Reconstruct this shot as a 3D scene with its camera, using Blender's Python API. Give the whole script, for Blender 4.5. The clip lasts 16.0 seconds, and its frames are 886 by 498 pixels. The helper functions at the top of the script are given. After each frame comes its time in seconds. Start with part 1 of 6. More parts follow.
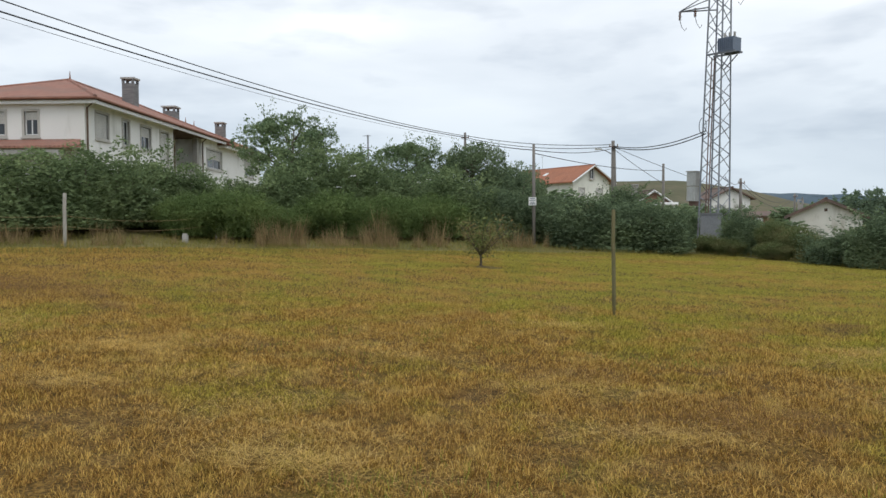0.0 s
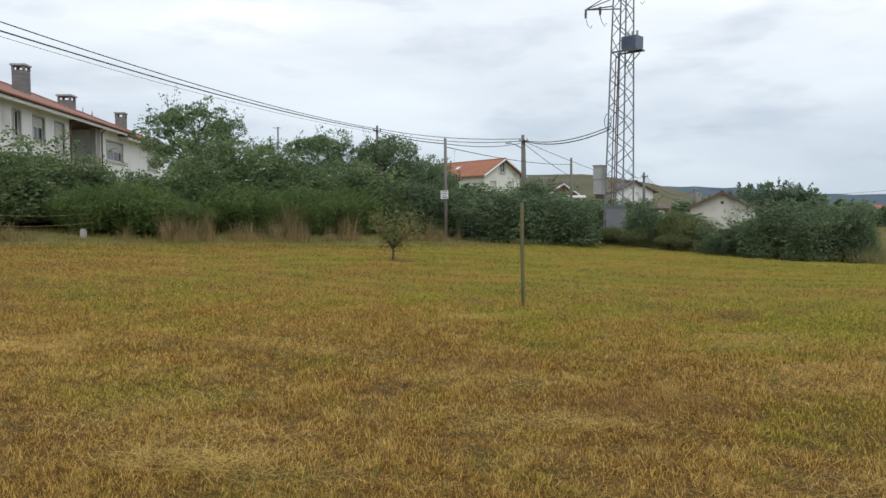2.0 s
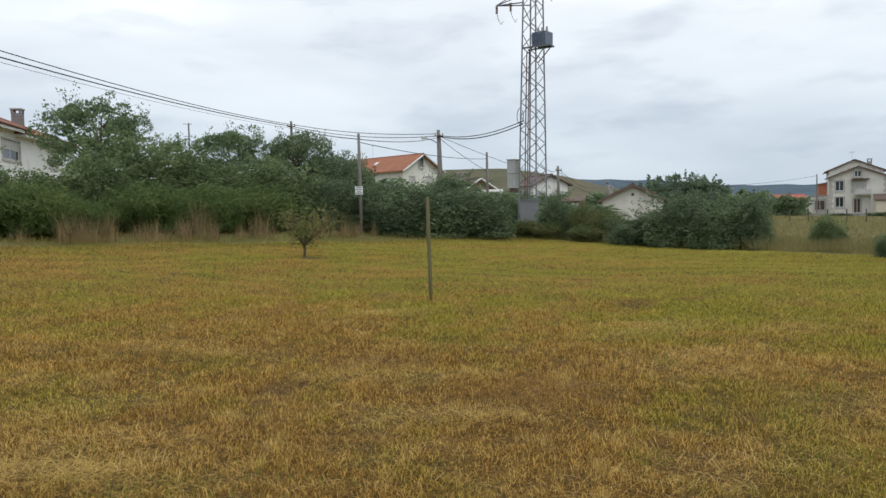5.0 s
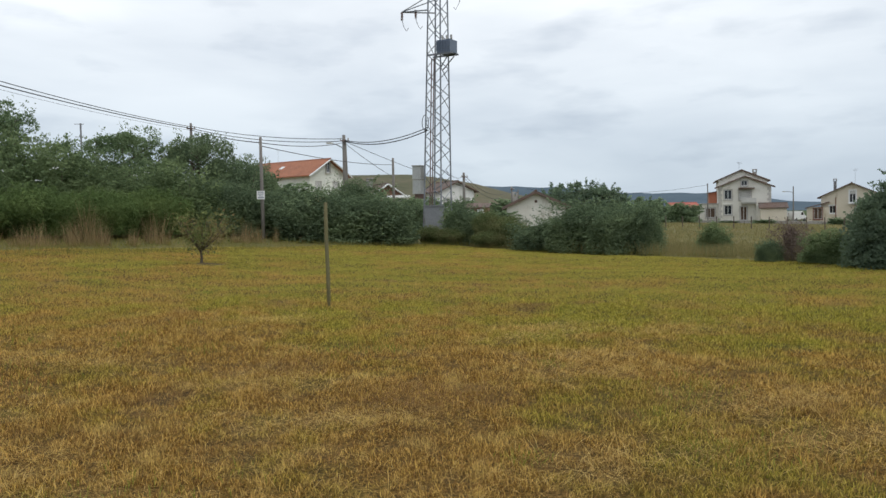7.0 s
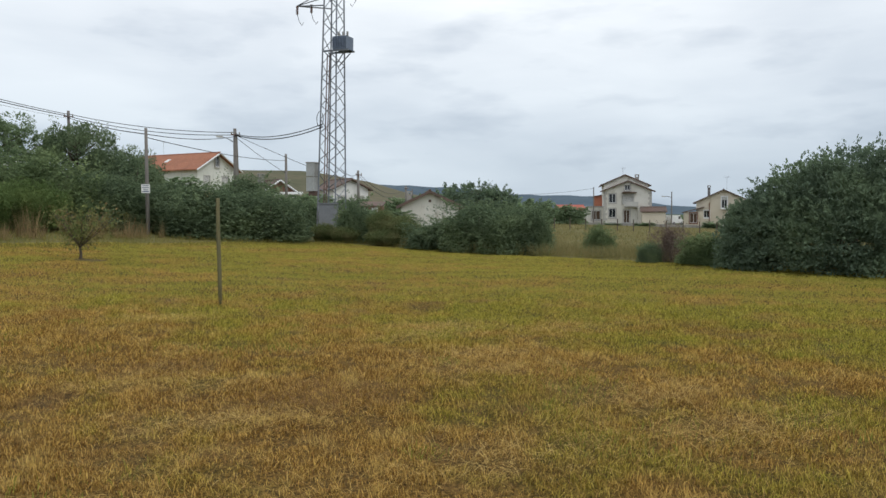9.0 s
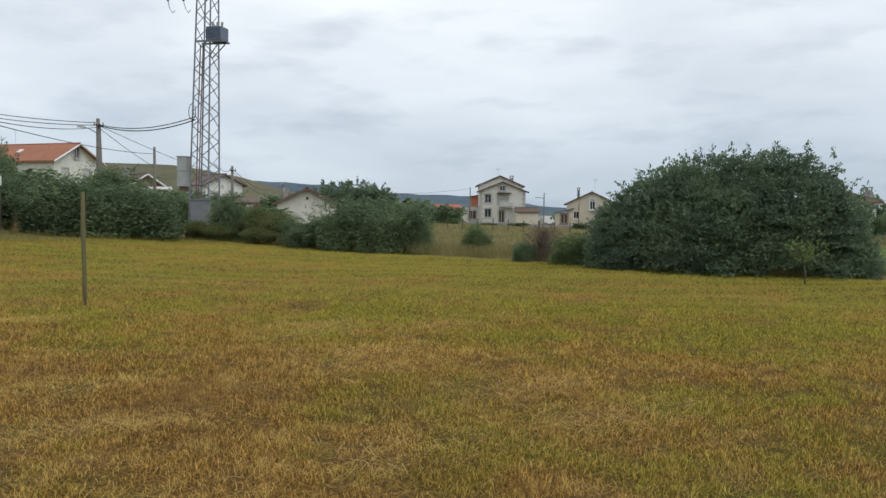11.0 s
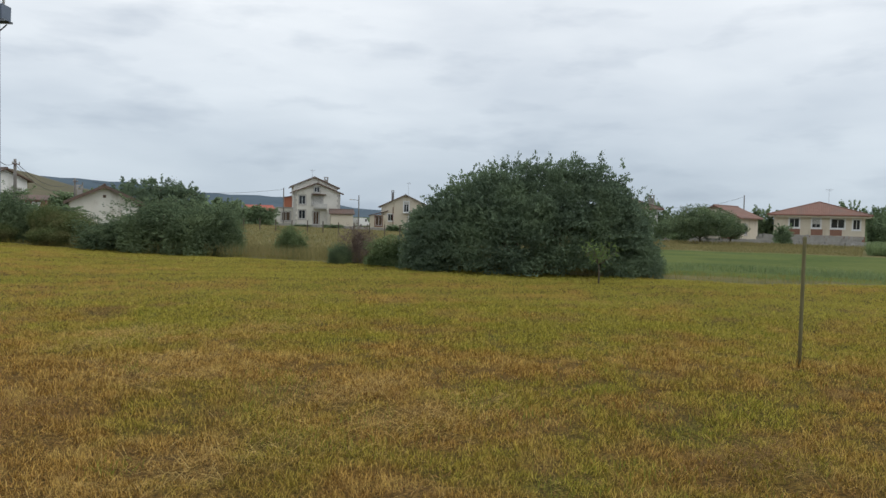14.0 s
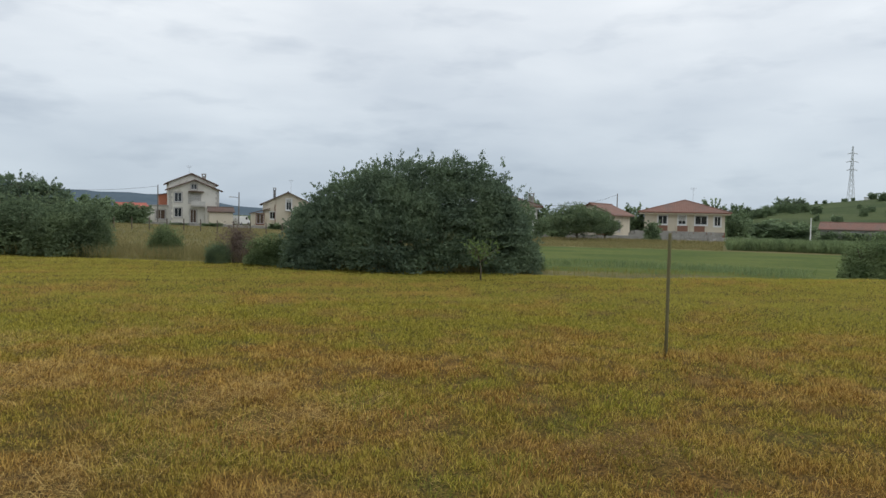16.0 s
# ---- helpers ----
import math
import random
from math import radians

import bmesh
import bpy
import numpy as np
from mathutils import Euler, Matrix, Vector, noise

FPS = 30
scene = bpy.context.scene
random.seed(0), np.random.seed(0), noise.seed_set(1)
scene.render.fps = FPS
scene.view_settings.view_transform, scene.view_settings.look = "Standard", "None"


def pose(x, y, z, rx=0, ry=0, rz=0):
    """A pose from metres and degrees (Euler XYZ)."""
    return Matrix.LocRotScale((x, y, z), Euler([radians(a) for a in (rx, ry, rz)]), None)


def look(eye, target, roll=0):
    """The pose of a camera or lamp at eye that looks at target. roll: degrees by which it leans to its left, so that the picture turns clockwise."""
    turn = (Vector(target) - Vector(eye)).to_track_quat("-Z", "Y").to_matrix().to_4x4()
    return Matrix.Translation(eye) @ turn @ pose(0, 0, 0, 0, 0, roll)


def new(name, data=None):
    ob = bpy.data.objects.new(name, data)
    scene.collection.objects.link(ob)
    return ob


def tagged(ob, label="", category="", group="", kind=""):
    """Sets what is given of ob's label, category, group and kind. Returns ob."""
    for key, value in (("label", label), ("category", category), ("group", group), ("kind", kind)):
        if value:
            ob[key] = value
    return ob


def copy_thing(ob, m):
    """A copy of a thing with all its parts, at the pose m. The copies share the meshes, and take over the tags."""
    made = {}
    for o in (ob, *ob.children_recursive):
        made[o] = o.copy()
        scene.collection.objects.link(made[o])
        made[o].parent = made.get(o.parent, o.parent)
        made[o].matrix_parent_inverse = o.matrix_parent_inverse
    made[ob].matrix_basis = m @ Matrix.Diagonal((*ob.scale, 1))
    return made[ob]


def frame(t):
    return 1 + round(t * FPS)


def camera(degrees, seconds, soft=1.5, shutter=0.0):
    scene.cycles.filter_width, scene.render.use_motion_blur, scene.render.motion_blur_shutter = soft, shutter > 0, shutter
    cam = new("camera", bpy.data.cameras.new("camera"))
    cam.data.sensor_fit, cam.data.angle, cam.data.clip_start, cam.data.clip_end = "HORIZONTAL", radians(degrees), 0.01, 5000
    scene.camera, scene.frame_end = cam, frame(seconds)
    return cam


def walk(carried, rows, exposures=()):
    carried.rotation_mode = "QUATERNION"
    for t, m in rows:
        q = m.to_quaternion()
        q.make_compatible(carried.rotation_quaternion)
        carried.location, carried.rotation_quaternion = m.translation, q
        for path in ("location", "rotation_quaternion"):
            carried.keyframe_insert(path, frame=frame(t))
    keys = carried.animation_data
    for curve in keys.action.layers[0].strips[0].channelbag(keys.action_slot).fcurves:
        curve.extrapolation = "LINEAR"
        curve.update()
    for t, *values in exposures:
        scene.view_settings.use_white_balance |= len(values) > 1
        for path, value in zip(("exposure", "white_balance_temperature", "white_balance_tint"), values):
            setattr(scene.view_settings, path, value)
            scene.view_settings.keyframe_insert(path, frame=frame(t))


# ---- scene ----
cam = camera(60.76, 16.0)
PATH = [
    (0, pose(0.013, 0.041, 1.550, 88.157, 0.284, -0.006)),
    (0.5, pose(0.002, 0.036, 1.553, 87.980, 0.204, -2.025)),
    (1, pose(0.006, 0.030, 1.559, 87.815, 0.247, -3.825)),
    (1.5, pose(0.028, 0.017, 1.558, 87.702, 0.414, -5.301)),
    (2, pose(0.048, 0.016, 1.555, 87.601, 0.539, -6.568)),
    (2.5, pose(0.082, 0.013, 1.558, 87.470, 0.762, -7.525)),
    (3, pose(0.126, 0.018, 1.553, 87.351, 0.986, -8.240)),
    (3.5, pose(0.165, 0.023, 1.550, 87.260, 1.243, -8.959)),
    (6, pose(0.383, -0.023, 1.544, 87.246, 1.401, -15.862)),
    (6.5, pose(0.424, -0.027, 1.540, 87.345, 1.358, -17.657)),
    (7, pose(0.444, -0.053, 1.534, 87.428, 1.207, -19.491)),
    (7.5, pose(0.433, -0.080, 1.541, 87.447, 0.864, -21.435)),
    (8, pose(0.416, -0.096, 1.540, 87.398, 0.584, -23.405)),
    (10.5, pose(0.301, -0.126, 1.549, 87.095, -0.393, -34.343)),
    (11, pose(0.287, -0.127, 1.549, 87.152, -0.578, -36.772)),
    (11.5, pose(0.270, -0.138, 1.550, 87.239, -0.739, -39.164)),
    (12, pose(0.257, -0.147, 1.553, 87.311, -0.963, -41.496)),
    (12.5, pose(0.245, -0.148, 1.549, 87.405, -1.240, -43.850)),
    (13, pose(0.235, -0.148, 1.552, 87.464, -1.319, -46.203)),
    (13.5, pose(0.234, -0.142, 1.551, 87.523, -1.309, -48.485)),
    (14, pose(0.236, -0.137, 1.551, 87.526, -1.262, -50.741)),
    (14.5, pose(0.247, -0.134, 1.551, 87.489, -1.257, -52.923)),
    (15, pose(0.263, -0.134, 1.550, 87.458, -1.215, -55.065)),
    (15.5, pose(0.276, -0.135, 1.549, 87.476, -1.220, -57.234)),
    (16, pose(0.290, -0.149, 1.555, 87.538, -1.156, -59.460)),
]
walk(cam, PATH, [(0.0, 0.12), (3.5, 0.1), (8.0, 0.06), (12.0, 0.02), (16.0, -0.08)])

# ---- sky and sun: a bright, evenly overcast summer day ----
SUN_EL, SUN_AZ = radians(52), radians(150)
world = bpy.data.worlds.new("sky")
scene.world = world
world.use_nodes = True
wn, wl = world.node_tree.nodes, world.node_tree.links
wn.clear()
w_out, w_bg = wn.new("ShaderNodeOutputWorld"), wn.new("ShaderNodeBackground")
w_sky = wn.new("ShaderNodeTexSky")
w_sky.sky_type, w_sky.sun_disc = "NISHITA", False
w_sky.sun_elevation, w_sky.sun_rotation = SUN_EL, SUN_AZ
w_tc = wn.new("ShaderNodeTexCoord")
w_map = wn.new("ShaderNodeMapping")
w_map.inputs["Scale"].default_value = (1.0, 1.0, 3.6)
w_no = wn.new("ShaderNodeTexNoise")
w_no.inputs["Scale"].default_value, w_no.inputs["Detail"].default_value = 3.1, 8.0
w_no.inputs["Roughness"].default_value, w_no.inputs["Distortion"].default_value = 0.46, 0.2
w_ramp = wn.new("ShaderNodeValToRGB")
w_ramp.color_ramp.elements[0].position, w_ramp.color_ramp.elements[1].position = 0.34, 0.66
w_ramp.color_ramp.elements[0].color = (5.35, 5.75, 6.2, 1)
w_ramp.color_ramp.elements[1].color = (6.9, 7.2, 7.45, 1)
w_sep, w_low = wn.new("ShaderNodeSeparateXYZ"), wn.new("ShaderNodeValToRGB")
w_low.color_ramp.elements[0].position, w_low.color_ramp.elements[1].position = 0.0, 0.26
w_low.color_ramp.elements[0].color, w_low.color_ramp.elements[1].color = (0.57, 0.64, 0.71, 1), (1, 1, 1, 1)
w_mul = wn.new("ShaderNodeMix")
w_mul.data_type, w_mul.blend_type = "RGBA", "MULTIPLY"
w_mul.inputs["Factor"].default_value = 1.0
wl.new(w_tc.outputs["Generated"], w_sep.inputs[0])
wl.new(w_sep.outputs["Z"], w_low.inputs["Fac"])
wl.new(w_low.outputs[0], w_mul.inputs["B"])
w_mix = wn.new("ShaderNodeMix")
w_mix.data_type = "RGBA"
w_mix.inputs["Factor"].default_value = 0.94
wl.new(w_tc.outputs["Generated"], w_map.inputs["Vector"])
wl.new(w_map.outputs[0], w_no.inputs["Vector"])
wl.new(w_no.outputs["Fac"], w_ramp.inputs["Fac"])
wl.new(w_sky.outputs[0], w_mix.inputs["A"])
wl.new(w_ramp.outputs[0], w_mul.inputs["A"])
w_fine = wn.new("ShaderNodeTexNoise")
w_fine.inputs["Scale"].default_value, w_fine.inputs["Detail"].default_value = 7.5, 4.0
w_blob = wn.new("ShaderNodeValToRGB")
w_blob.color_ramp.elements[0].position, w_blob.color_ramp.elements[1].position = 0.52, 0.76
w_blob.color_ramp.elements[0].color, w_blob.color_ramp.elements[1].color = (1.02, 1.02, 1.02, 1), (0.82, 0.84, 0.87, 1)
w_mul2 = wn.new("ShaderNodeMix")
w_mul2.data_type, w_mul2.blend_type = "RGBA", "MULTIPLY"
w_mul2.inputs["Factor"].default_value = 1.0
wl.new(w_map.outputs[0], w_fine.inputs["Vector"])
wl.new(w_fine.outputs["Fac"], w_blob.inputs["Fac"])
wl.new(w_mul.outputs["Result"], w_mul2.inputs["A"])
wl.new(w_blob.outputs[0], w_mul2.inputs["B"])
wl.new(w_mul2.outputs["Result"], w_mix.inputs["B"])
wl.new(w_mix.outputs["Result"], w_bg.inputs["Color"])
w_bg.inputs["Strength"].default_value = 0.142
wl.new(w_bg.outputs[0], w_out.inputs["Surface"])
sun_data = bpy.data.lights.new("sun", "SUN")
sun_data.energy, sun_data.angle, sun_data.color = 0.7, radians(25), (1.0, 0.97, 0.92)
sun = new("sun", sun_data)
sun.matrix_world = look((0, 0, 60), Vector((0, 0, 60)) - Vector((math.cos(SUN_EL) * math.sin(SUN_AZ), math.cos(SUN_EL) * math.cos(SUN_AZ), math.sin(SUN_EL))))


# ---- materials ----
def node_mat(name, rough=0.8, metal=0.0, spec=0.3):
    m = bpy.data.materials.new(name)
    m.use_nodes = True
    b = m.node_tree.nodes["Principled BSDF"]
    b.inputs["Roughness"].default_value, b.inputs["Metallic"].default_value = rough, metal
    b.inputs["Specular IOR Level"].default_value = spec
    return m, m.node_tree.nodes, m.node_tree.links, b


def noise_fac(n, l, scale, detail=4.0, lo=0.35, hi=0.65, coord="Object", stretch=(1, 1, 1)):
    tc, mp, no, mr = n.new("ShaderNodeTexCoord"), n.new("ShaderNodeMapping"), n.new("ShaderNodeTexNoise"), n.new("ShaderNodeMapRange")
    mp.inputs["Scale"].default_value = stretch
    no.inputs["Scale"].default_value, no.inputs["Detail"].default_value = scale, detail
    mr.inputs["From Min"].default_value, mr.inputs["From Max"].default_value = lo, hi
    l.new(tc.outputs[coord], mp.inputs["Vector"])
    l.new(mp.outputs[0], no.inputs["Vector"])
    l.new(no.outputs["Fac"], mr.inputs["Value"])
    return mr.outputs[0]


def mix_col(n, l, fac, a, b):
    mx = n.new("ShaderNodeMix")
    mx.data_type = "RGBA"
    for key, v in (("Factor", fac), ("A", a), ("B", b)):
        if isinstance(v, (tuple, list)):
            mx.inputs[key].default_value = (*v, 1)
        elif isinstance(v, (int, float)):
            mx.inputs[key].default_value = v
        else:
            l.new(v, mx.inputs[key])
    return mx.outputs["Result"]


def bumped(n, l, b, height, strength=0.3, dist=0.02):
    bp = n.new("ShaderNodeBump")
    bp.inputs["Strength"].default_value, bp.inputs["Distance"].default_value = strength, dist
    l.new(height, bp.inputs["Height"])
    l.new(bp.outputs[0], b.inputs["Normal"])


def surface(name, a, b2, big=0.6, fine=25.0, rough=0.8, metal=0.0, spec=0.3, bump=0.2, stain=None, coord="Object", stretch=(1, 1, 1)):
    """A worn surface: two colours in large patches, fine grain, and a stain."""
    m, n, l, b = node_mat(name, rough, metal, spec)
    col = mix_col(n, l, noise_fac(n, l, big, 5, 0.38, 0.62, coord, stretch), a, b2)
    grain = noise_fac(n, l, fine, 3, 0.3, 0.7, coord, stretch)
    dk = mix_col(n, l, grain, tuple(c * 0.82 for c in a), tuple(min(1, c * 1.08) for c in b2))
    col = mix_col(n, l, 0.4, col, dk)
    if stain:
        col = mix_col(n, l, noise_fac(n, l, big * 2.7, 6, 0.56, 0.74, coord, (1, 1, 0.35)), col, stain)
    l.new(col, b.inputs["Base Color"])
    bumped(n, l, b, grain, bump, 0.01)
    return m


def leafy(name, dark, light, tip=None, rough=0.7, through_light=0.38):
    """Foliage: each leaf its own shade, thin enough to let some light through."""
    m, n, l, b = node_mat(name, rough, 0, 0.06)
    geo = n.new("ShaderNodeNewGeometry")
    col = mix_col(n, l, geo.outputs["Random Per Island"], dark, light)
    col = mix_col(n, l, noise_fac(n, l, 0.9, 3, 0.42, 0.66), col, tip or tuple(c * 1.25 for c in light))
    l.new(col, b.inputs["Base Color"])
    tr, mx, out = n.new("ShaderNodeBsdfTranslucent"), n.new("ShaderNodeMixShader"), n["Material Output"]
    l.new(col, tr.inputs["Color"])
    mx.inputs["Fac"].default_value = through_light
    l.new(b.outputs[0], mx.inputs[1])
    l.new(tr.outputs[0], mx.inputs[2])
    l.new(mx.outputs[0], out.inputs["Surface"])
    return m


def math_node(n, l, op, a, b=None, c=None, clamp=False):
    m = n.new("ShaderNodeMath")
    m.operation, m.use_clamp = op, clamp
    for k, v in enumerate((a, b, c)):
        if isinstance(v, (int, float)):
            m.inputs[k].default_value = v
        elif v is not None:
            l.new(v, m.inputs[k])
    return m.outputs[0]


def turf(name, blade=0):
    """Mown summer grass: straw, olive green and brown thatch in patches. blade 1: single blades near by; 2: the finer sward farther out."""
    m, n, l, b = node_mat(name, 0.9, 0, 0.1)
    green_a, green_b, straw_a, straw_b, thatch = (
        ((0.124, 0.107, 0.018), (0.228, 0.192, 0.034), (0.172, 0.098, 0.024), (0.30, 0.18, 0.05), (0.115, 0.075, 0.036)),
        ((0.135, 0.13, 0.015), (0.76, 0.66, 0.12), (0.14, 0.058, 0.010), (0.95, 0.63, 0.185), (0.28, 0.165, 0.08)),
        ((0.385, 0.348, 0.066), (0.525, 0.46, 0.098), (0.49, 0.32, 0.08), (0.63, 0.415, 0.115), (0.41, 0.275, 0.115)))[blade]
    big = noise_fac(n, l, 0.16, 3, 0.38, 0.60)
    mid = noise_fac(n, l, 0.7, 5, 0.41, 0.59)
    small = noise_fac(n, l, 2.2, 4, 0.41, 0.59)
    shade_pores = noise_fac(n, l, 42.0, 4, 0.38, 0.62)
    own = n.new("ShaderNodeNewGeometry").outputs["Random Per Island"] if blade else noise_fac(n, l, 9.0, 4, 0.3, 0.7)
    tc, away, sep = n.new("ShaderNodeTexCoord"), n.new("ShaderNodeVectorMath"), n.new("ShaderNodeSeparateXYZ")
    away.operation = "DISTANCE"
    away.inputs[1].default_value = (0.3, 3.0, 0)
    l.new(tc.outputs["Object"], away.inputs[0])
    l.new(tc.outputs["Object"], sep.inputs[0])
    ranges = []
    for src, lo, hi, a, z in ((away.outputs["Value"], 3.0, 16.0, 0.14, -0.5), (sep.outputs["X"], -11.0, 4.0, 0.62, 0.0), (sep.outputs["X"], 3.0, 13.0, 0.0, -0.24)):
        mr = n.new("ShaderNodeMapRange")
        for key, v in (("From Min", lo), ("From Max", hi), ("To Min", a), ("To Max", z)):
            mr.inputs[key].default_value = v
        l.new(src, mr.inputs["Value"])
        ranges.append(mr.outputs[0])
    dry = math_node(n, l, "MULTIPLY_ADD", big, 0.6, ranges[0])
    dry = math_node(n, l, "MULTIPLY_ADD", mid, 0.72, dry)
    dry = math_node(n, l, "MULTIPLY_ADD", small, 0.42, dry)
    dry = math_node(n, l, "ADD", math_node(n, l, "ADD", dry, ranges[1]), ranges[2])
    dry = math_node(n, l, "SUBTRACT", dry, 0.17, clamp=True)
    if blade:
        wn2 = n.new("ShaderNodeTexWhiteNoise")
        wn2.noise_dimensions = "1D"
        l.new(own, wn2.inputs["W"])
        dry = math_node(n, l, "MULTIPLY_ADD", wn2.outputs["Value"], (0, 0.42, 0.24)[blade], math_node(n, l, "SUBTRACT", dry, (0, 0.21, 0.12)[blade]), clamp=True)
        own = math_node(n, l, "POWER", own, 1.5)
    col = mix_col(n, l, dry, mix_col(n, l, own, green_a, green_b), mix_col(n, l, own, straw_a, straw_b))
    dead = math_node(n, l, "MULTIPLY", noise_fac(n, l, 1.15, 6, 0.56, 0.70), noise_fac(n, l, 0.21, 2, 0.40, 0.58))
    col = mix_col(n, l, math_node(n, l, "MULTIPLY", dead, 0.8), col, thatch)
    bleached = math_node(n, l, "MULTIPLY", noise_fac(n, l, 2.7, 5, 0.52, 0.68), dry)
    col = mix_col(n, l, math_node(n, l, "MULTIPLY", bleached, 0.32), col, tuple(min(0.95, v * 1.25) for v in straw_b[:2]) + (straw_b[2] * 1.6,))
    if not blade:
        # Dark pores painted into the colour stand for shade between the blades.
        col = mix_col(n, l, shade_pores, mix_col(n, l, 0.8, col, (0.03, 0.02, 0.008)), col)
        bumped(n, l, b, shade_pores, 0.6, 0.03)
    l.new(col, b.inputs["Base Color"])
    if blade:
        tr, mx = n.new("ShaderNodeBsdfTranslucent"), n.new("ShaderNodeMixShader")
        l.new(col, tr.inputs["Color"])
        mx.inputs["Fac"].default_value = 0.3
        l.new(b.outputs[0], mx.inputs[1])
        l.new(tr.outputs[0], mx.inputs[2])
        l.new(mx.outputs[0], n["Material Output"].inputs["Surface"])
    return m


M_FIELD, M_BLADE, M_SWARD = turf("mown_turf"), turf("grass_blade", 1), turf("fine_sward", 2)
M_ROUGH = surface("rough_grass", (0.095, 0.10, 0.036), (0.22, 0.185, 0.08), 0.3, 4.0, 0.95, 0, 0.1, 0.6)
M_MEADOW = surface("lush_meadow", (0.062, 0.10, 0.02), (0.128, 0.152, 0.036), 0.22, 3.0, 0.95, 0, 0.1, 0.5)
M_HILL = surface("hill_pasture", (0.085, 0.092, 0.05), (0.155, 0.135, 0.085), 0.035, 0.4, 0.95, 0, 0.1, 0.3)
M_HILLGREEN = surface("hill_grass", (0.045, 0.072, 0.026), (0.095, 0.118, 0.045), 0.045, 0.8, 0.95, 0, 0.1, 0.3)
# Blue of the distance haze is mixed into the ridge's base colour.
M_HAZE_RIDGE = surface("hazy_wooded_ridge", (0.095, 0.13, 0.16), (0.125, 0.16, 0.19), 0.008, 0.09, 1.0, 0, 0.0, 0.3)
M_RENDER = surface("white_render", (0.74, 0.73, 0.70), (0.82, 0.81, 0.79), 0.35, 30, 0.9, 0, 0.2, 0.15, (0.55, 0.54, 0.50))
M_OLDWHITE = surface("weathered_whitewash", (0.66, 0.63, 0.56), (0.78, 0.76, 0.70), 0.5, 20, 0.95, 0, 0.1, 0.25, (0.42, 0.38, 0.31))
M_CREAM = surface("cream_render", (0.64, 0.57, 0.45), (0.71, 0.64, 0.53), 0.4, 20, 0.9, 0, 0.2, 0.15, (0.5, 0.43, 0.31))
M_PALE = surface("pale_render", (0.68, 0.69, 0.62), (0.75, 0.75, 0.68), 0.4, 20, 0.9, 0, 0.2, 0.15, (0.55, 0.55, 0.5))
M_STONE = surface("grey_stone", (0.30, 0.29, 0.27), (0.42, 0.40, 0.37), 0.8, 12, 0.9, 0, 0.2, 0.5)
M_CHIMNEY = surface("dark_slate_chimney", (0.15, 0.15, 0.155), (0.25, 0.245, 0.24), 2.5, 9, 0.9, 0, 0.2, 0.5, None, "Object", (0.4, 0.4, 3.0))
M_CONC = surface("weathered_concrete", (0.36, 0.35, 0.33), (0.48, 0.46, 0.43), 0.8, 18, 0.92, 0, 0.2, 0.3, (0.22, 0.21, 0.18))
M_BRICKRED = surface("brick_red", (0.25, 0.13, 0.095), (0.33, 0.185, 0.135), 0.7, 14, 0.9, 0, 0.2, 0.4)
M_ORANGEWALL = surface("orange_hollow_brick", (0.42, 0.15, 0.09), (0.52, 0.21, 0.13), 0.6, 14, 0.9, 0, 0.2, 0.4)
M_STEEL = surface("galvanised_steel", (0.20, 0.22, 0.25), (0.27, 0.285, 0.315), 0.9, 14, 0.6, 0.2, 0.4, 0.1, (0.17, 0.145, 0.14))
M_RUST = surface("rusty_steel", (0.16, 0.11, 0.10), (0.24, 0.16, 0.14), 1.2, 16, 0.75, 0.3, 0.3, 0.2)
M_TANK = surface("transformer_paint", (0.13, 0.165, 0.225), (0.17, 0.205, 0.27), 1.0, 18, 0.5, 0.1, 0.4, 0.05)
M_CABGREY = surface("grey_cabinet", (0.20, 0.21, 0.225), (0.27, 0.28, 0.295), 0.8, 16, 0.85, 0, 0.2, 0.2, (0.15, 0.15, 0.15))
M_CABLIGHT = surface("pale_grey_cabinet", (0.40, 0.41, 0.41), (0.50, 0.51, 0.50), 0.8, 16, 0.8, 0, 0.2, 0.1, (0.28, 0.26, 0.23))
M_CABLE = surface("black_cable", (0.03, 0.03, 0.033), (0.045, 0.045, 0.05), 3, 30, 0.6, 0, 0.3, 0.05)
M_POLE = surface("grey_weathered_pole", (0.17, 0.155, 0.14), (0.27, 0.25, 0.23), 1.2, 20, 0.9, 0, 0.2, 0.3, None, "Object", (1, 1, 0.1))
M_POST = surface("mossy_timber_post", (0.14, 0.13, 0.065), (0.21, 0.19, 0.105), 3.0, 40, 0.9, 0, 0.2, 0.4, (0.12, 0.13, 0.05), "Object", (1, 1, 0.12))
M_PALEPOST = surface("silvered_timber", (0.34, 0.32, 0.28), (0.46, 0.44, 0.39), 3.0, 40, 0.9, 0, 0.2, 0.4, (0.2, 0.19, 0.15), "Object", (1, 1, 0.12))
M_BARK = surface("bark", (0.10, 0.08, 0.06), (0.17, 0.145, 0.115), 3.0, 30, 0.95, 0, 0.1, 0.6, None, "Object", (1, 1, 0.3))
M_GLASS, _n, _l, _b = node_mat("window_glass", 0.06, 0, 0.6)
_l.new(mix_col(_n, _l, noise_fac(_n, _l, 0.8, 2), (0.02, 0.024, 0.03), (0.05, 0.055, 0.06)), _b.inputs["Base Color"])
M_SHUTTER = surface("roller_shutter", (0.52, 0.51, 0.48), (0.6, 0.59, 0.56), 2, 25, 0.7, 0, 0.3, 0.1)
M_FRAME = surface("window_frame_paint", (0.70, 0.70, 0.69), (0.78, 0.78, 0.77), 2, 25, 0.5, 0, 0.4, 0.05)
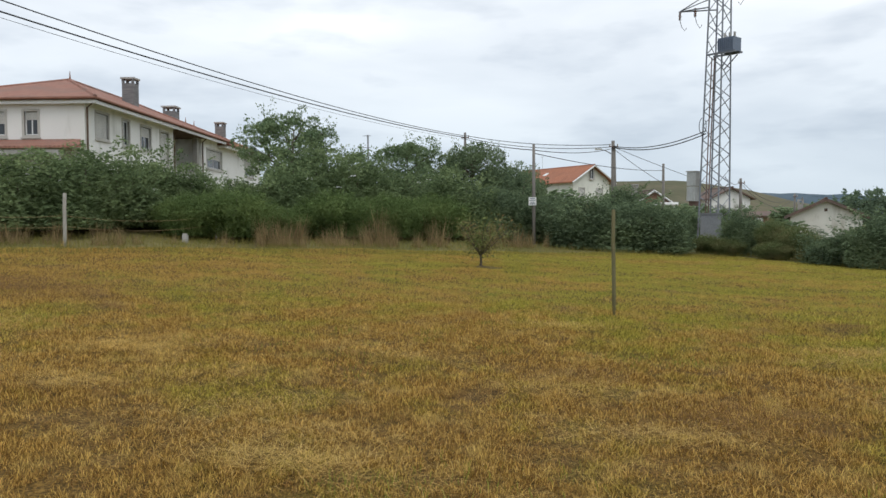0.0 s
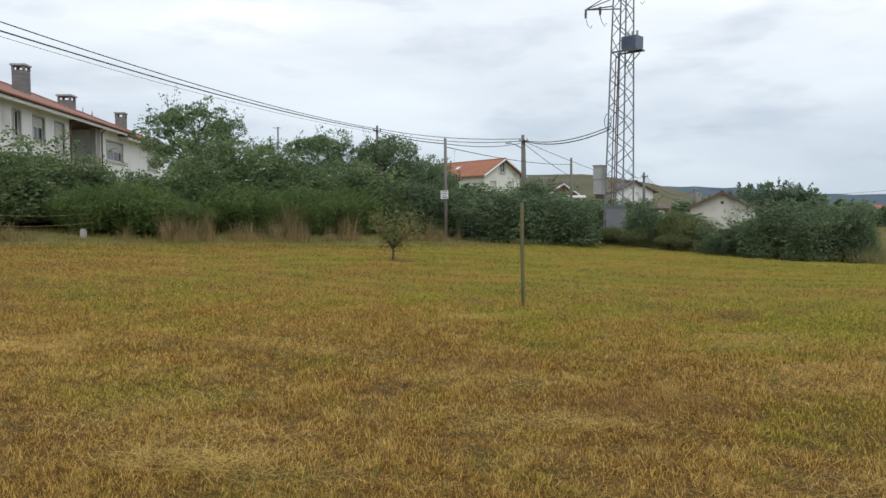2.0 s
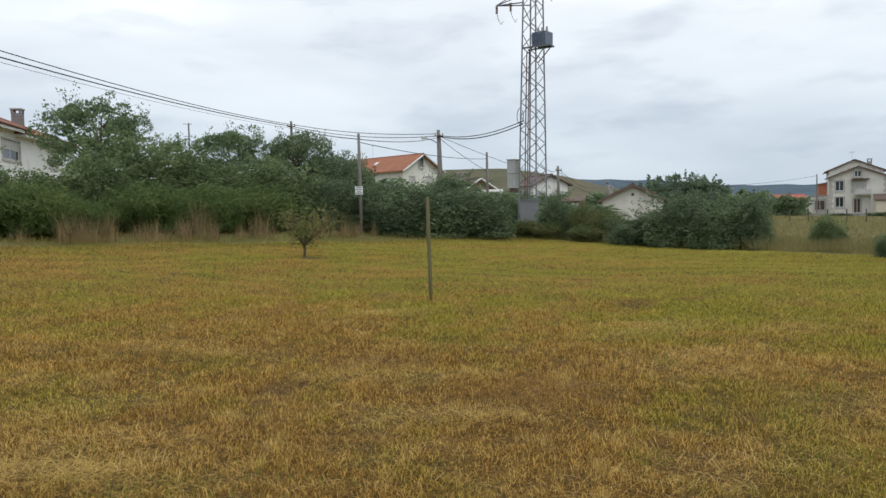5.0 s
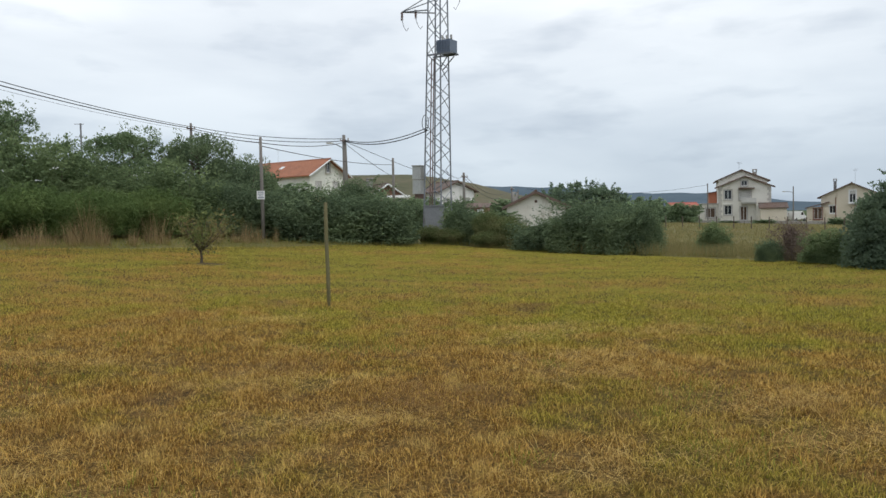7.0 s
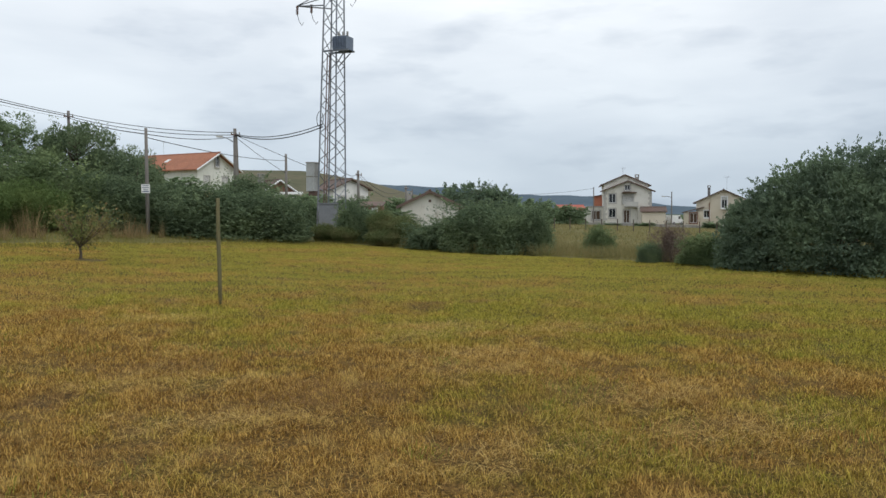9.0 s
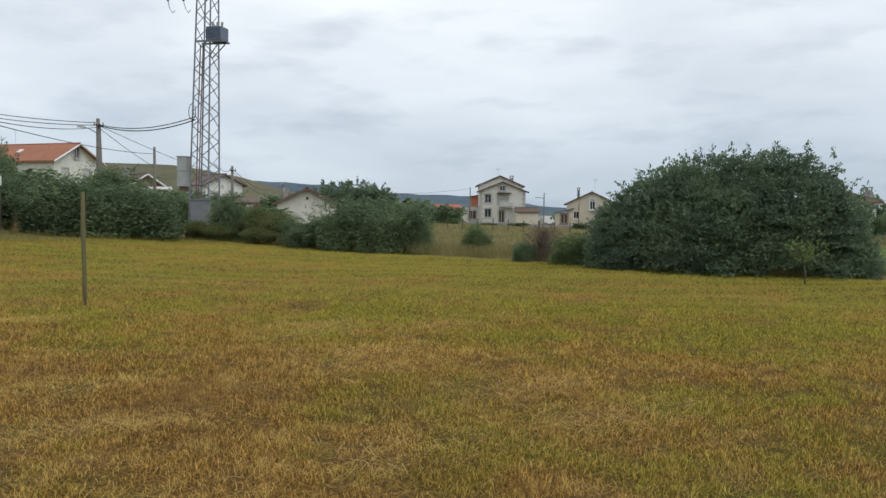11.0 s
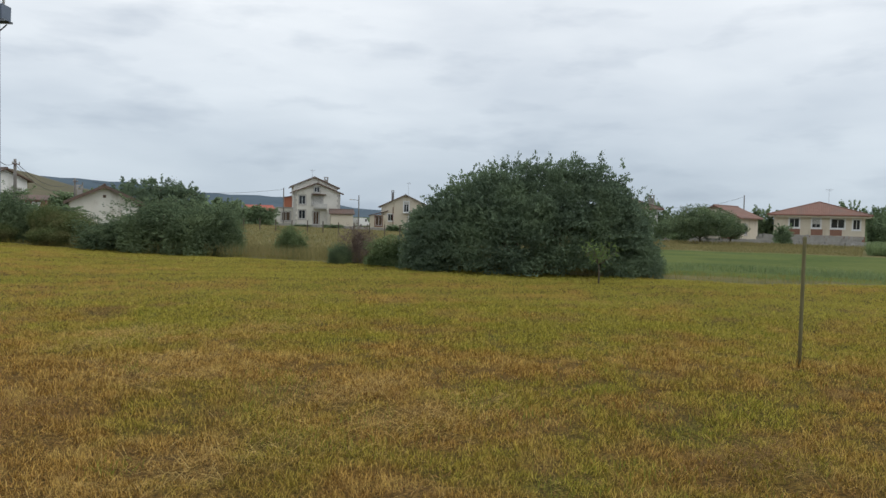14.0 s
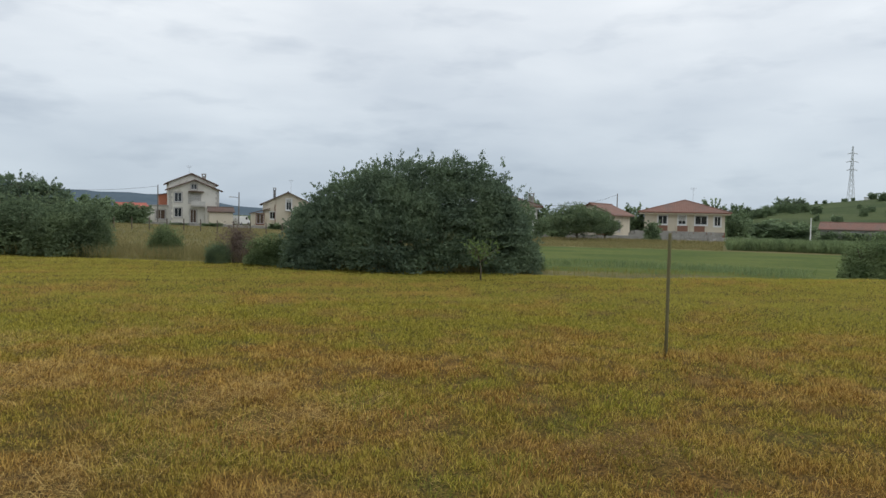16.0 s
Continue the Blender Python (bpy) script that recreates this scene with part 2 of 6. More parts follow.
M_SURROUND = surface("stone_surround", (0.44, 0.42, 0.39), (0.52, 0.50, 0.46), 1.5, 16, 0.9, 0, 0.2, 0.2)
M_BROWNTRIM = surface("red_brown_trim", (0.20, 0.09, 0.06), (0.27, 0.13, 0.09), 2, 20, 0.8, 0, 0.3, 0.1)
M_DARKWOOD = surface("dark_wood", (0.10, 0.065, 0.045), (0.15, 0.10, 0.07), 2, 20, 0.8, 0, 0.3, 0.2)
M_ZINC = surface("grey_gutter", (0.20, 0.20, 0.21), (0.26, 0.26, 0.27), 2, 20, 0.5, 0.4, 0.4, 0.05)
M_WHITEPAINT = surface("white_paint", (0.76, 0.76, 0.75), (0.82, 0.82, 0.81), 2, 20, 0.5, 0, 0.4, 0.05)
M_REEDS = surface("dry_reed", (0.34, 0.235, 0.12), (0.50, 0.37, 0.20), 3, 20, 0.9, 0, 0.1, 0.1)


def roof_tiles(name, a, b2, worn):
    """Clay pantiles: courses and rolls in relief, each patch of tiles fired a little differently."""
    m, n, l, b = node_mat(name, 0.85, 0, 0.25)
    tc = n.new("ShaderNodeTexCoord")
    col = mix_col(n, l, noise_fac(n, l, 3.5, 2, 0.3, 0.7), a, b2)
    col = mix_col(n, l, noise_fac(n, l, 0.5, 5, 0.45, 0.7), col, worn)
    waves = []
    for axis in ("X", "Y"):
        wv = n.new("ShaderNodeTexWave")
        wv.bands_direction = axis
        wv.inputs["Scale"].default_value = 1.25
        l.new(tc.outputs["Object"], wv.inputs["Vector"])
        waves.append(wv.outputs["Fac"])
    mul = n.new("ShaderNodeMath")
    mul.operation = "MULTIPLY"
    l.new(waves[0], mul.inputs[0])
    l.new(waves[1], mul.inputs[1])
    # The colour is darker wherever the wave relief is low.
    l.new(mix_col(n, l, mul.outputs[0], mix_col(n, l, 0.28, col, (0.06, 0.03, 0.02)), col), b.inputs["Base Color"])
    bumped(n, l, b, mul.outputs[0], 0.6, 0.06)
    return m


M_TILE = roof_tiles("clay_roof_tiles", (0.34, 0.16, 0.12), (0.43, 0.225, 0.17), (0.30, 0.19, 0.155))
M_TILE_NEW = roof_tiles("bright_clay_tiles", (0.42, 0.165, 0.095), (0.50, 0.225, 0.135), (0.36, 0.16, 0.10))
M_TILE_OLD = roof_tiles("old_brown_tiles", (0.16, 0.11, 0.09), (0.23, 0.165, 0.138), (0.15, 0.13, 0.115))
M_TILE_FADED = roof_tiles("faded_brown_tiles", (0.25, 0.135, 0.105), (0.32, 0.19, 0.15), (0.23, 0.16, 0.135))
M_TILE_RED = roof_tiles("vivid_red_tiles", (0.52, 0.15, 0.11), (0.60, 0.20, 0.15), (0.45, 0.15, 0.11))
L_BRAMBLE = leafy("bramble_leaves", (0.1105, 0.1534, 0.0754), (0.2145, 0.2834, 0.1326), (0.2795, 0.3484, 0.1664), 0.85)
L_BROOM = leafy("broom_shoots", (0.092, 0.138, 0.050), (0.165, 0.232, 0.082), (0.205, 0.268, 0.095), 0.9)
L_DARK = leafy("dark_hedge_leaves", (0.1014, 0.1430, 0.0858), (0.1950, 0.2574, 0.1430), (0.2405, 0.3068, 0.1625), 0.85)
L_TREE = leafy("tree_leaves", (0.1056, 0.1639, 0.0846), (0.2280, 0.3000, 0.1620), (0.2700, 0.3480, 0.1860), 0.85)
L_SALLOW = leafy("sallow_leaves", (0.124, 0.172, 0.118), (0.185, 0.25, 0.162), (0.22, 0.292, 0.175), 0.9)
L_LIGHT = leafy("young_light_leaves", (0.10, 0.155, 0.05), (0.19, 0.26, 0.09))
L_APPLE = leafy("fruit_tree_leaves", (0.1102, 0.1418, 0.0468), (0.2444, 0.2813, 0.1053), (0.3668, 0.2444, 0.1287))
L_BROWN = leafy("withered_leaves", (0.1339, 0.0963, 0.0867), (0.2529, 0.1925, 0.154), (0.2975, 0.245, 0.1925))
# Steel lifted to a pale tone that stands for distance haze.
M_HAZESTEEL = surface("hazed_galvanised_steel", (0.68, 0.70, 0.72), (0.76, 0.78, 0.80), 0.1, 1.0, 0.6, 0.1, 0.3, 0.0)
L_STRAW = leafy("cut_straw", (0.5201, 0.3447, 0.1019), (0.85, 0.6343, 0.2491), (0.7224, 0.4965, 0.1699), 0.8)
L_VERGE = leafy("uncut_grass", (0.145, 0.1668, 0.0364), (0.3335, 0.2755, 0.091), (0.29, 0.2465, 0.078), 0.8)
L_PASTURE = leafy("pasture_grass", (0.16, 0.165, 0.06), (0.36, 0.31, 0.15), (0.31, 0.26, 0.12), 0.8)
L_THATCH = leafy("dead_thatch", (0.153, 0.0952, 0.0459), (0.3978, 0.2516, 0.1173), (0.306, 0.1768, 0.0765), 0.9)
L_SCORCHED = leafy("scorched_grass", (0.3, 0.162, 0.055), (0.6, 0.372, 0.143), (0.475, 0.264, 0.099), 0.9)
L_GRASS = leafy("fresh_grass", (0.1733, 0.2093, 0.0308), (0.3308, 0.3438, 0.063), (0.2992, 0.3289, 0.07))
L_WEED = leafy("rank_weeds", (0.10, 0.135, 0.055), (0.20, 0.225, 0.095), (0.25, 0.235, 0.11), 0.9)
L_DRY = leafy("dry_tall_grass", (0.22, 0.155, 0.08), (0.52, 0.39, 0.21), (0.36, 0.29, 0.14), 0.9)
# Lighter than the near leaves: distance haze is put into this colour.
L_FARHAZE = leafy("hazy_far_leaves", (0.1183, 0.1695, 0.0987), (0.2494, 0.3249, 0.1794))


# ---- building helpers ----
def part(name, bm, mat, parent, label="", smooth=False):
    me = bpy.data.meshes.new(name)
    bm.to_mesh(me)
    bm.free()
    return part_me(name, me, mat, parent, label, smooth)


def part_me(name, me, mat, parent, label="", smooth=False):
    if mat and not me.materials:
        me.materials.append(mat)
    if smooth:
        for p in me.polygons:
            p.use_smooth = True
    ob = new(name, me)
    ob.parent = parent
    return tagged(ob, label)


def thing(name, m, label, category, group="", kind=""):
    ob = new(name)
    ob.empty_display_size = 0.3
    ob.matrix_world = m
    return tagged(ob, label, category, group, kind)


def box(bm, x0, x1, y0, y1, z0, z1, m=None):
    vs = [bm.verts.new(Vector((x, y, z)) if m is None else m @ Vector((x, y, z))) for x in (x0, x1) for y in (y0, y1) for z in (z0, z1)]
    for f in ((0, 1, 3, 2), (4, 6, 7, 5), (0, 4, 5, 1), (2, 3, 7, 6), (0, 2, 6, 4), (1, 5, 7, 3)):
        bm.faces.new([vs[i] for i in f])
    return bm


def tube(bm, pts, radii, n=6, cap=True):
    """A tapered tube along pts."""
    rings, pts = [], [Vector(p) for p in pts]
    for i, p in enumerate(pts):
        d = (pts[min(i + 1, len(pts) - 1)] - pts[max(i - 1, 0)]).normalized()
        s = d.cross(Vector((0.31, 0.87, 0.2)) if abs(d.z) > 0.8 else Vector((0, 0, 1))).normalized()
        u, r = d.cross(s), radii[i] if isinstance(radii, (list, tuple)) else radii
        rings.append([bm.verts.new(p + (s * math.cos(a) + u * math.sin(a)) * r) for a in (2 * math.pi * k / n for k in range(n))])
    for a, b in zip(rings, rings[1:]):
        for k in range(n):
            bm.faces.new((a[k], a[(k + 1) % n], b[(k + 1) % n], b[k]))
    if cap:
        bm.faces.new(rings[0][::-1])
        bm.faces.new(rings[-1])
    return bm


def raw_mesh(name, verts, faces, mat):
    """A mesh from arrays: verts (n, 3), faces (m, k)."""
    me = bpy.data.meshes.new(name)
    k = faces.shape[1]
    me.vertices.add(len(verts))
    me.vertices.foreach_set("co", np.asarray(verts, np.float32).ravel())
    me.loops.add(faces.size)
    me.loops.foreach_set("vertex_index", faces.astype(np.int32).ravel())
    me.polygons.add(len(faces))
    me.polygons.foreach_set("loop_start", np.arange(0, faces.size, k, dtype=np.int32))
    me.update(calc_edges=True)
    me.materials.append(mat)
    return me


# ---- the lie of the land ----
def smooth_step(a, b, v):
    v = np.clip((v - a) / (b - a), 0, 1)
    return v * v * (3 - 2 * v)


def height(x, y):
    """Ground level: nearly flat by the camera, rising to the north-west, with hills in the distance."""
    x, y = np.asarray(x, float), np.asarray(y, float)
    r, az = np.hypot(x, y), np.degrees(np.arctan2(x, y))
    u = np.minimum(-0.75 * x + 0.5 * y, 62)
    z = np.where(u > 0, np.where(u < 20, 0.0033 * u * u + 0.004 * u, 1.4 + 0.11 * (u - 20)), 0.0015 * u)
    east = smooth_step(28, 60, az) * (1 - smooth_step(130, 170, az))
    z = z * (1 - east * smooth_step(30, 60, r)) - east * (0.25 * smooth_step(24.5, 31, r) + 0.012 * np.clip(r - 25, 0, 110))
    z = z + 0.03 * np.sin(x * 0.9 + 1.3) * np.sin(y * 0.7) * smooth_step(2, 6, r)
    z = z + 0.018 * np.sin(x * 2.3 + 2 * np.sin(y * 0.8)) * np.sin(y * 2.9 + np.sin(x * 1.1)) * (1 - smooth_step(20, 40, r))
    z = z + np.interp(az, (-40, -10, 5, 18, 22, 25, 38), (0, 6, 9, 9, 7.6, 5, 0)) * smooth_step(110, 260, r)
    z = z + np.interp(az, (66, 75, 79, 82, 86, 90, 96, 140, 170), (0, 3, 7.5, 9.5, 13, 16, 18, 18, 0)) * smooth_step(150, 420, r)
    ridge = np.interp(az, (-180, -60, 26, 33, 36, 40, 44.5, 50, 62, 180), (28, 36, 42, 32, 33.5, 30, 12, 8, 4, 28)) * 0.98
    z = z + (ridge + 1.6) * smooth_step(900, 1500, r) * (1 + 0.03 * np.sin(az * 4.1) + 0.02 * np.sin(az * 11.3))
    return z


def gz(x, y):
    return float(height(x, y))


def in_field(x, y):
    """Inside the mown field, bounded by the hedges."""
    ex = np.where(y > 24, 14.5 - (y - 24) * 0.35, 14.5 + (24 - y) * 0.33)
    ex = ex + 0.62 * np.clip(6 - y, 0, 12)
    ny = 26.5 + 0.62 * x - 0.011 * x * x
    return (x < ex) & (y < ny)


def make_ground():
    rads = np.concatenate([np.linspace(0.0, 40, 150), np.geomspace(41, 4200, 90)])
    azs = np.radians(np.linspace(-180, 180, 361)[:-1])
    rr, aa = np.meshgrid(rads, azs, indexing="ij")
    x, y = rr * np.sin(aa), rr * np.cos(aa)
    v = np.stack([x, y, height(x, y)], -1).reshape(-1, 3)
    n, i, j = 360, *np.meshgrid(np.arange(len(rads) - 1), np.arange(360), indexing="ij")
    f = np.stack([i * n + j, i * n + (j + 1) % n, (i + 1) * n + (j + 1) % n, (i + 1) * n + j], -1).reshape(-1, 4)[:, ::-1]
    me = raw_mesh("ground", v, f, M_FIELD)
    for m in (M_ROUGH, M_MEADOW, M_HILL, M_HAZE_RIDGE, M_HILLGREEN):
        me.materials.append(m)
    c = v[f].mean(1)
    r, az = np.hypot(c[:, 0], c[:, 1]), np.degrees(np.arctan2(c[:, 0], c[:, 1]))
    idx = np.where(in_field(c[:, 0], c[:, 1]), 0, 1)
    idx = np.where((idx == 1) & (az > 66) & (r > 23.5) & (r < 62), 2, idx)
    idx = np.where(r > 150, 3, idx)
    idx = np.where((r > 150) & (az > 28), 5, idx)
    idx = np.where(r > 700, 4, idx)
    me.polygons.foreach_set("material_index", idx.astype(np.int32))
    me.polygons.foreach_set("use_smooth", np.ones(len(f), bool))
    tagged(new("ground", me), "mown yellow-green summer field with rougher pasture and hills beyond", "ground", kind="structure")


make_ground()


# ---- plants ----
def leaf_mesh(name, centres, size, mat, rng, up=0.0, slim=0.5, outward=None, face=None):
    """One mesh of small rhombic leaves at the given centres, each turned its own way."""
    n = len(centres)
    d = rng.normal(size=(n, 3))
    if outward is not None:
        d = d * 0.7 + outward * 0.9
    d[:, 2] += up
    d /= np.linalg.norm(d, axis=1)[:, None]
    s = np.cross(d, rng.normal(size=(n, 3)) * (1.0 if face is None else 0.55) + (0 if face is None else face))
    s /= np.linalg.norm(s, axis=1)[:, None] + 1e-9
    ln = size * rng.uniform(0.6, 1.4, n)[:, None]
    bend = np.cross(d, s) * ln * 0.12
    v = np.stack([centres - d * ln * 0.5, centres + s * ln * slim * 0.5 + bend, centres + d * ln * 0.5, centres - s * ln * slim * 0.5 + bend], 1).reshape(-1, 3)
    return raw_mesh(name, v, np.arange(4 * n).reshape(n, 4), mat)


def crown_points(rng, n, rx, ry, z0, z1, clumps, spread=0.33, dome=True):
    """Leaf places in an uneven crown of clumps, and the way out from each clump."""
    c = rng.normal(size=(clumps, 3))
    c /= np.linalg.norm(c, axis=1)[:, None]
    c *= rng.uniform(0.35, 1.0, clumps)[:, None] ** 0.6
    if dome:
        c[:, 2] = np.abs(c[:, 2]) * 1.15 - 0.12
        low, tall = z0, z1 - z0
    else:
        low, tall = (z0 + z1) / 2, (z1 - z0) / 2
    k = rng.integers(0, clumps, n)
    q = rng.normal(size=(n, 3))
    q /= np.linalg.norm(q, axis=1)[:, None]
    rad = spread * rng.uniform(0.55, 1.25, clumps)[k] * rng.uniform(0.55, 1.0, n) ** 0.5
    p = c[k] * (1 - spread * 0.55) + q * rad[:, None]
    p = p * [rx, ry, tall] + [0, 0, low]
    p[:, 2] = np.maximum(p[:, 2], 0.02 + rng.uniform(0, 0.2, n))
    return p, q


def stems(rng, rx, ry, top, count, r0=0.035):
    bm = bmesh.new()
    for _ in range(count):
        a, q = rng.uniform(0, 6.28), rng.uniform(0.2, 0.8)
        x, y = rx * q * math.cos(a), ry * q * math.sin(a)
        pts = [(x * 0.25, y * 0.25, -0.08), (x * 0.5, y * 0.5, top * 0.35), (x * 0.85, y * 0.85, top * 0.6), (x, y, top * rng.uniform(0.72, 0.92))]
        tube(bm, pts, [r0, r0 * 0.75, r0 * 0.5, r0 * 0.25], 5)
    return bm


def shrub(kind, seed, label, category="shrub"):
    """A shrub about 2 m across and 2 m high, scaled where it is set."""
    rng = np.random.default_rng(seed)
    ob = thing("shrub", Matrix(), label, category, "hedgerow shrubs")
    if kind in ("broom", "weed"):
        n_sh = 420
        a, q = rng.uniform(0, 6.28, n_sh), np.sqrt(rng.uniform(0, 1, n_sh))
        tops = np.stack([np.cos(a) * q, np.sin(a) * q, 2.0 * (1 - 0.38 * q**2) * rng.uniform(0.8, 1.03, n_sh)], 1)
        base = tops * [0.55, 0.55, 0] + rng.normal(size=(n_sh, 3)) * [0.08, 0.08, 0]
        pts = []
        for s in np.linspace(0.12, 1, 40):
            pts.append(base + (tops - base) * [s**1.5, s**1.5, s] + rng.normal(size=(n_sh, 3)) * 0.045 * (0.4 + s))
        p = np.concatenate(pts)
        p[:, 2] = np.maximum(p[:, 2], 0.02)
        part("woody_base", stems(rng, 0.7, 0.7, 1.7, 9, 0.02), M_BARK, ob)
        part_me("foliage", leaf_mesh("foliage", p, 0.135, L_BROOM if kind == "broom" else L_WEED, rng, 1.6, 0.16), None, ob)
        return ob
    mat, size, n, cl, spread, slim = {"bramble": (L_BRAMBLE, 0.068, 24000, 80, 0.33, 0.6), "dark": (L_DARK, 0.068, 24000, 84, 0.34, 0.55),
                                      "brown": (L_BROWN, 0.07, 11000, 40, 0.33, 0.45), "far": (L_FARHAZE, 0.17, 3600, 40, 0.36, 0.6),
                                      "light": (L_LIGHT, 0.12, 3200, 26, 0.3, 0.45)}[kind]
    p, q = crown_points(rng, n, 1, 1, 0.25, 2.0, cl, spread)
    # straggling shoots that break the outline
    for _ in range(40):
        a, h = rng.uniform(0, 6.28), rng.uniform(0.9, 1.95)
        w = max(0.1, 1 - (h / 2.15) ** 2) ** 0.5
        start = np.array([math.cos(a) * w * 0.8, math.sin(a) * w * 0.8, h])
        way = np.array([math.cos(a) * 0.35, math.sin(a) * 0.35, rng.uniform(0.1, 0.55)])
        s = rng.uniform(0, 1, 22)[:, None]
        extra = start + way * s + rng.normal(size=(22, 3)) * 0.035
        p, q = np.concatenate([p, extra]), np.concatenate([q, np.tile(way, (22, 1))])
    part("woody_base", stems(rng, 0.75, 0.75, 1.7, 10, 0.03), M_BARK, ob)
    part_me("foliage", leaf_mesh("foliage", p, size, mat, rng, 0.25, slim, q, q * 0.6 + [0, 0, 0.4]), None, ob)
    return ob


def tree(name, m, seed, h, crown_w, trunk_h, mat, label, category="tree", n=9000, clumps=34, leaf=0.13, spread=0.26, group="", r0=None, dome=False):
    rng = np.random.default_rng(seed)
    ob = thing(name, m, label, category, group)
    r0 = r0 or h * 0.022
    bm = bmesh.new()
    lean = rng.normal(size=2) * 0.03 * h
    top = Vector((lean[0], lean[1], h * 0.8))
    tube(bm, [(0, 0, -0.15), (lean[0] * 0.2, lean[1] * 0.2, trunk_h), (lean[0] * 0.6, lean[1] * 0.6, h * 0.55), top], [r0 * 1.25, r0, r0 * 0.6, r0 * 0.2], 8)
    part("trunk", bm, M_BARK, ob, smooth=True)
    for i in range(16):
        a, s = i * 2.4 + rng.uniform(-0.4, 0.4), rng.uniform(0, 1)
        z = trunk_h + (h * 0.72 - trunk_h) * s
        out = crown_w * 0.5 * rng.uniform(0.6, 0.95) * (1 - 0.4 * s)
        p0 = Vector((lean[0] * z / h, lean[1] * z / h, z))
        p1 = p0 + Vector((math.cos(a) * out * 0.5, math.sin(a) * out * 0.5, out * 0.35))
        p2 = p0 + Vector((math.cos(a) * out, math.sin(a) * out, out * rng.uniform(0.4, 0.9)))
        part("limb", tube(bmesh.new(), [p0, p1, p2], [r0 * 0.42, r0 * 0.28, r0 * 0.08], 5), M_BARK, ob, smooth=True)
    p, q = crown_points(rng, n, crown_w / 2, crown_w / 2, trunk_h * 0.9, h, clumps, spread, dome)
    for _ in range(46):
        d = rng.normal(size=3)
        d[2] = abs(d[2]) * 0.9
        d /= np.linalg.norm(d)
        mid = np.array([0, 0, (trunk_h + h) / 2])
        start = mid + d * [crown_w * 0.4, crown_w * 0.4, (h - trunk_h) * 0.42]
        s = rng.uniform(0, 1, 18)[:, None]
        extra = start + d * s * 0.16 * h * rng.uniform(0.5, 1) + rng.normal(size=(18, 3)) * 0.02 * h
        p, q = np.concatenate([p, extra]), np.concatenate([q, np.tile(d, (18, 1))])
    part_me("crown", leaf_mesh("crown", p, leaf, mat, rng, 0.1, 0.5, q, q * 0.6 + [0, 0, 0.4]), None, ob)
    return ob


PROTO = {}


def set_shrub(kind, x, y, top, width, seed, sink=0.0):
    """Sets a shrub of that kind with its top at that level."""
    label = {"broom": "tall green broom bush growing along the field edge", "bramble": "dense leafy green bramble and elder bush in the hedge",
             "dark": "dense dark green hedge bush at the field edge", "brown": "withered reddish-brown bush at the field edge",
             "far": "distant rounded dark green tree", "weed": "rank half-dried weeds and tall grass at the hedge foot", "light": "light green leafy young bush"}[kind]
    v = seed % 3
    z = gz(x, y) - sink
    if (kind, v) not in PROTO:
        ob = PROTO[kind, v] = shrub(kind, 11 + 7 * v + len(kind), label)
    else:
        ob = copy_thing(PROTO[kind, v], Matrix())
    ob.rotation_euler = (0, 0, seed * 1.7)
    ob.scale = (width / 2, width / 2 * 0.9, (top - z) / 2)
    ob.location = (x, y, z)
    return ob


HEDGE = [
    ("bramble", -13.1, 20.2, 3.31, 4.54), ("bramble", -12.1, 22.5, 3.62, 4.82), ("bramble", -11.1, 24.1, 3.90, 4.56),
    ("bramble", -10.2, 25.6, 4.05, 3.7), ("bramble", -9.0, 26.6, 3.5, 3.2), ("bramble", -7.9, 29.0, 3.3, 3.61),
    ("broom", -8.1, 24.2, 2.64, 2.41), ("broom", -7.0, 25.1, 2.82, 3.80), ("bramble", -6.2, 29.4, 3.72, 3.87),
    ("bramble", -5.8, 32.5, 4.87, 5.39), ("bramble", -3.9, 33.8, 4.29, 5.55), ("broom", -5.7, 26.9, 2.24, 2.60),
    ("broom", -4.1, 28.2, 2.89, 3.68), ("broom", -2.1, 30.0, 2.85, 3.35), ("broom", -0.4, 31.5, 2.91, 3.52),
    ("bramble", -2.2, 36.0, 3.78, 5.57), ("bramble", 0.2, 34.0, 3.78, 4.98), ("dark", 2.2, 35.4, 3.39, 4.39),
    ("dark", 4.4, 35.3, 2.87, 4.39), ("dark", 6.3, 33.0, 2.65, 4.62), ("dark", 8.2, 32.1, 2.61, 4.84),
    ("dark", 9.4, 31.3, 2.11, 1.97), ("dark", 10.6, 44.8, 3.60, 4.35), ("dark", 14.4, 44.8, 2.48, 3.23),
    ("dark", 12.9, 32.4, 2.15, 2.3), ("weed", 13.5, 30.9, 1.75, 1.7), ("weed", 14.0, 29.8, 1.5, 1.9), ("weed", 11.3, 32.4, 1.1, 1.6), ("weed", 12.0, 31.8, 0.95, 1.7), ("weed", 13.0, 29.6, 0.85, 1.8),
    ("dark", 14.4, 27.4, 1.28, 3.47), ("dark", 15.3, 25.8, 1.84, 3.87), ("dark", 15.8, 23.7, 1.94, 3.19),
    ("dark", 16.2, 22.9, 1.67, 1.44), ("bramble", 18.0, 21.5, 0.99, 1.44), ("dark", 16.6, 17.4, 0.65, 0.83),
    ("brown", 17.4, 17.4, 1.14, 1.39), ("bramble", 17.0, 15.6, 0.86, 1.78), ("bramble", 17.2, 14.7, 0.76, 1.55),
    ("dark", 22.9, 10.4, 2.24, 1.50), ("bramble", 21.3, 9.0, 0.35, 0.67), ("dark", 3.8, 41.9, 4.74, 4.33),
    ("bramble", 29.3, 0.1, 1.20, 2.74), ("weed", 22.0, 10.9, 0.75, 1.3),
]
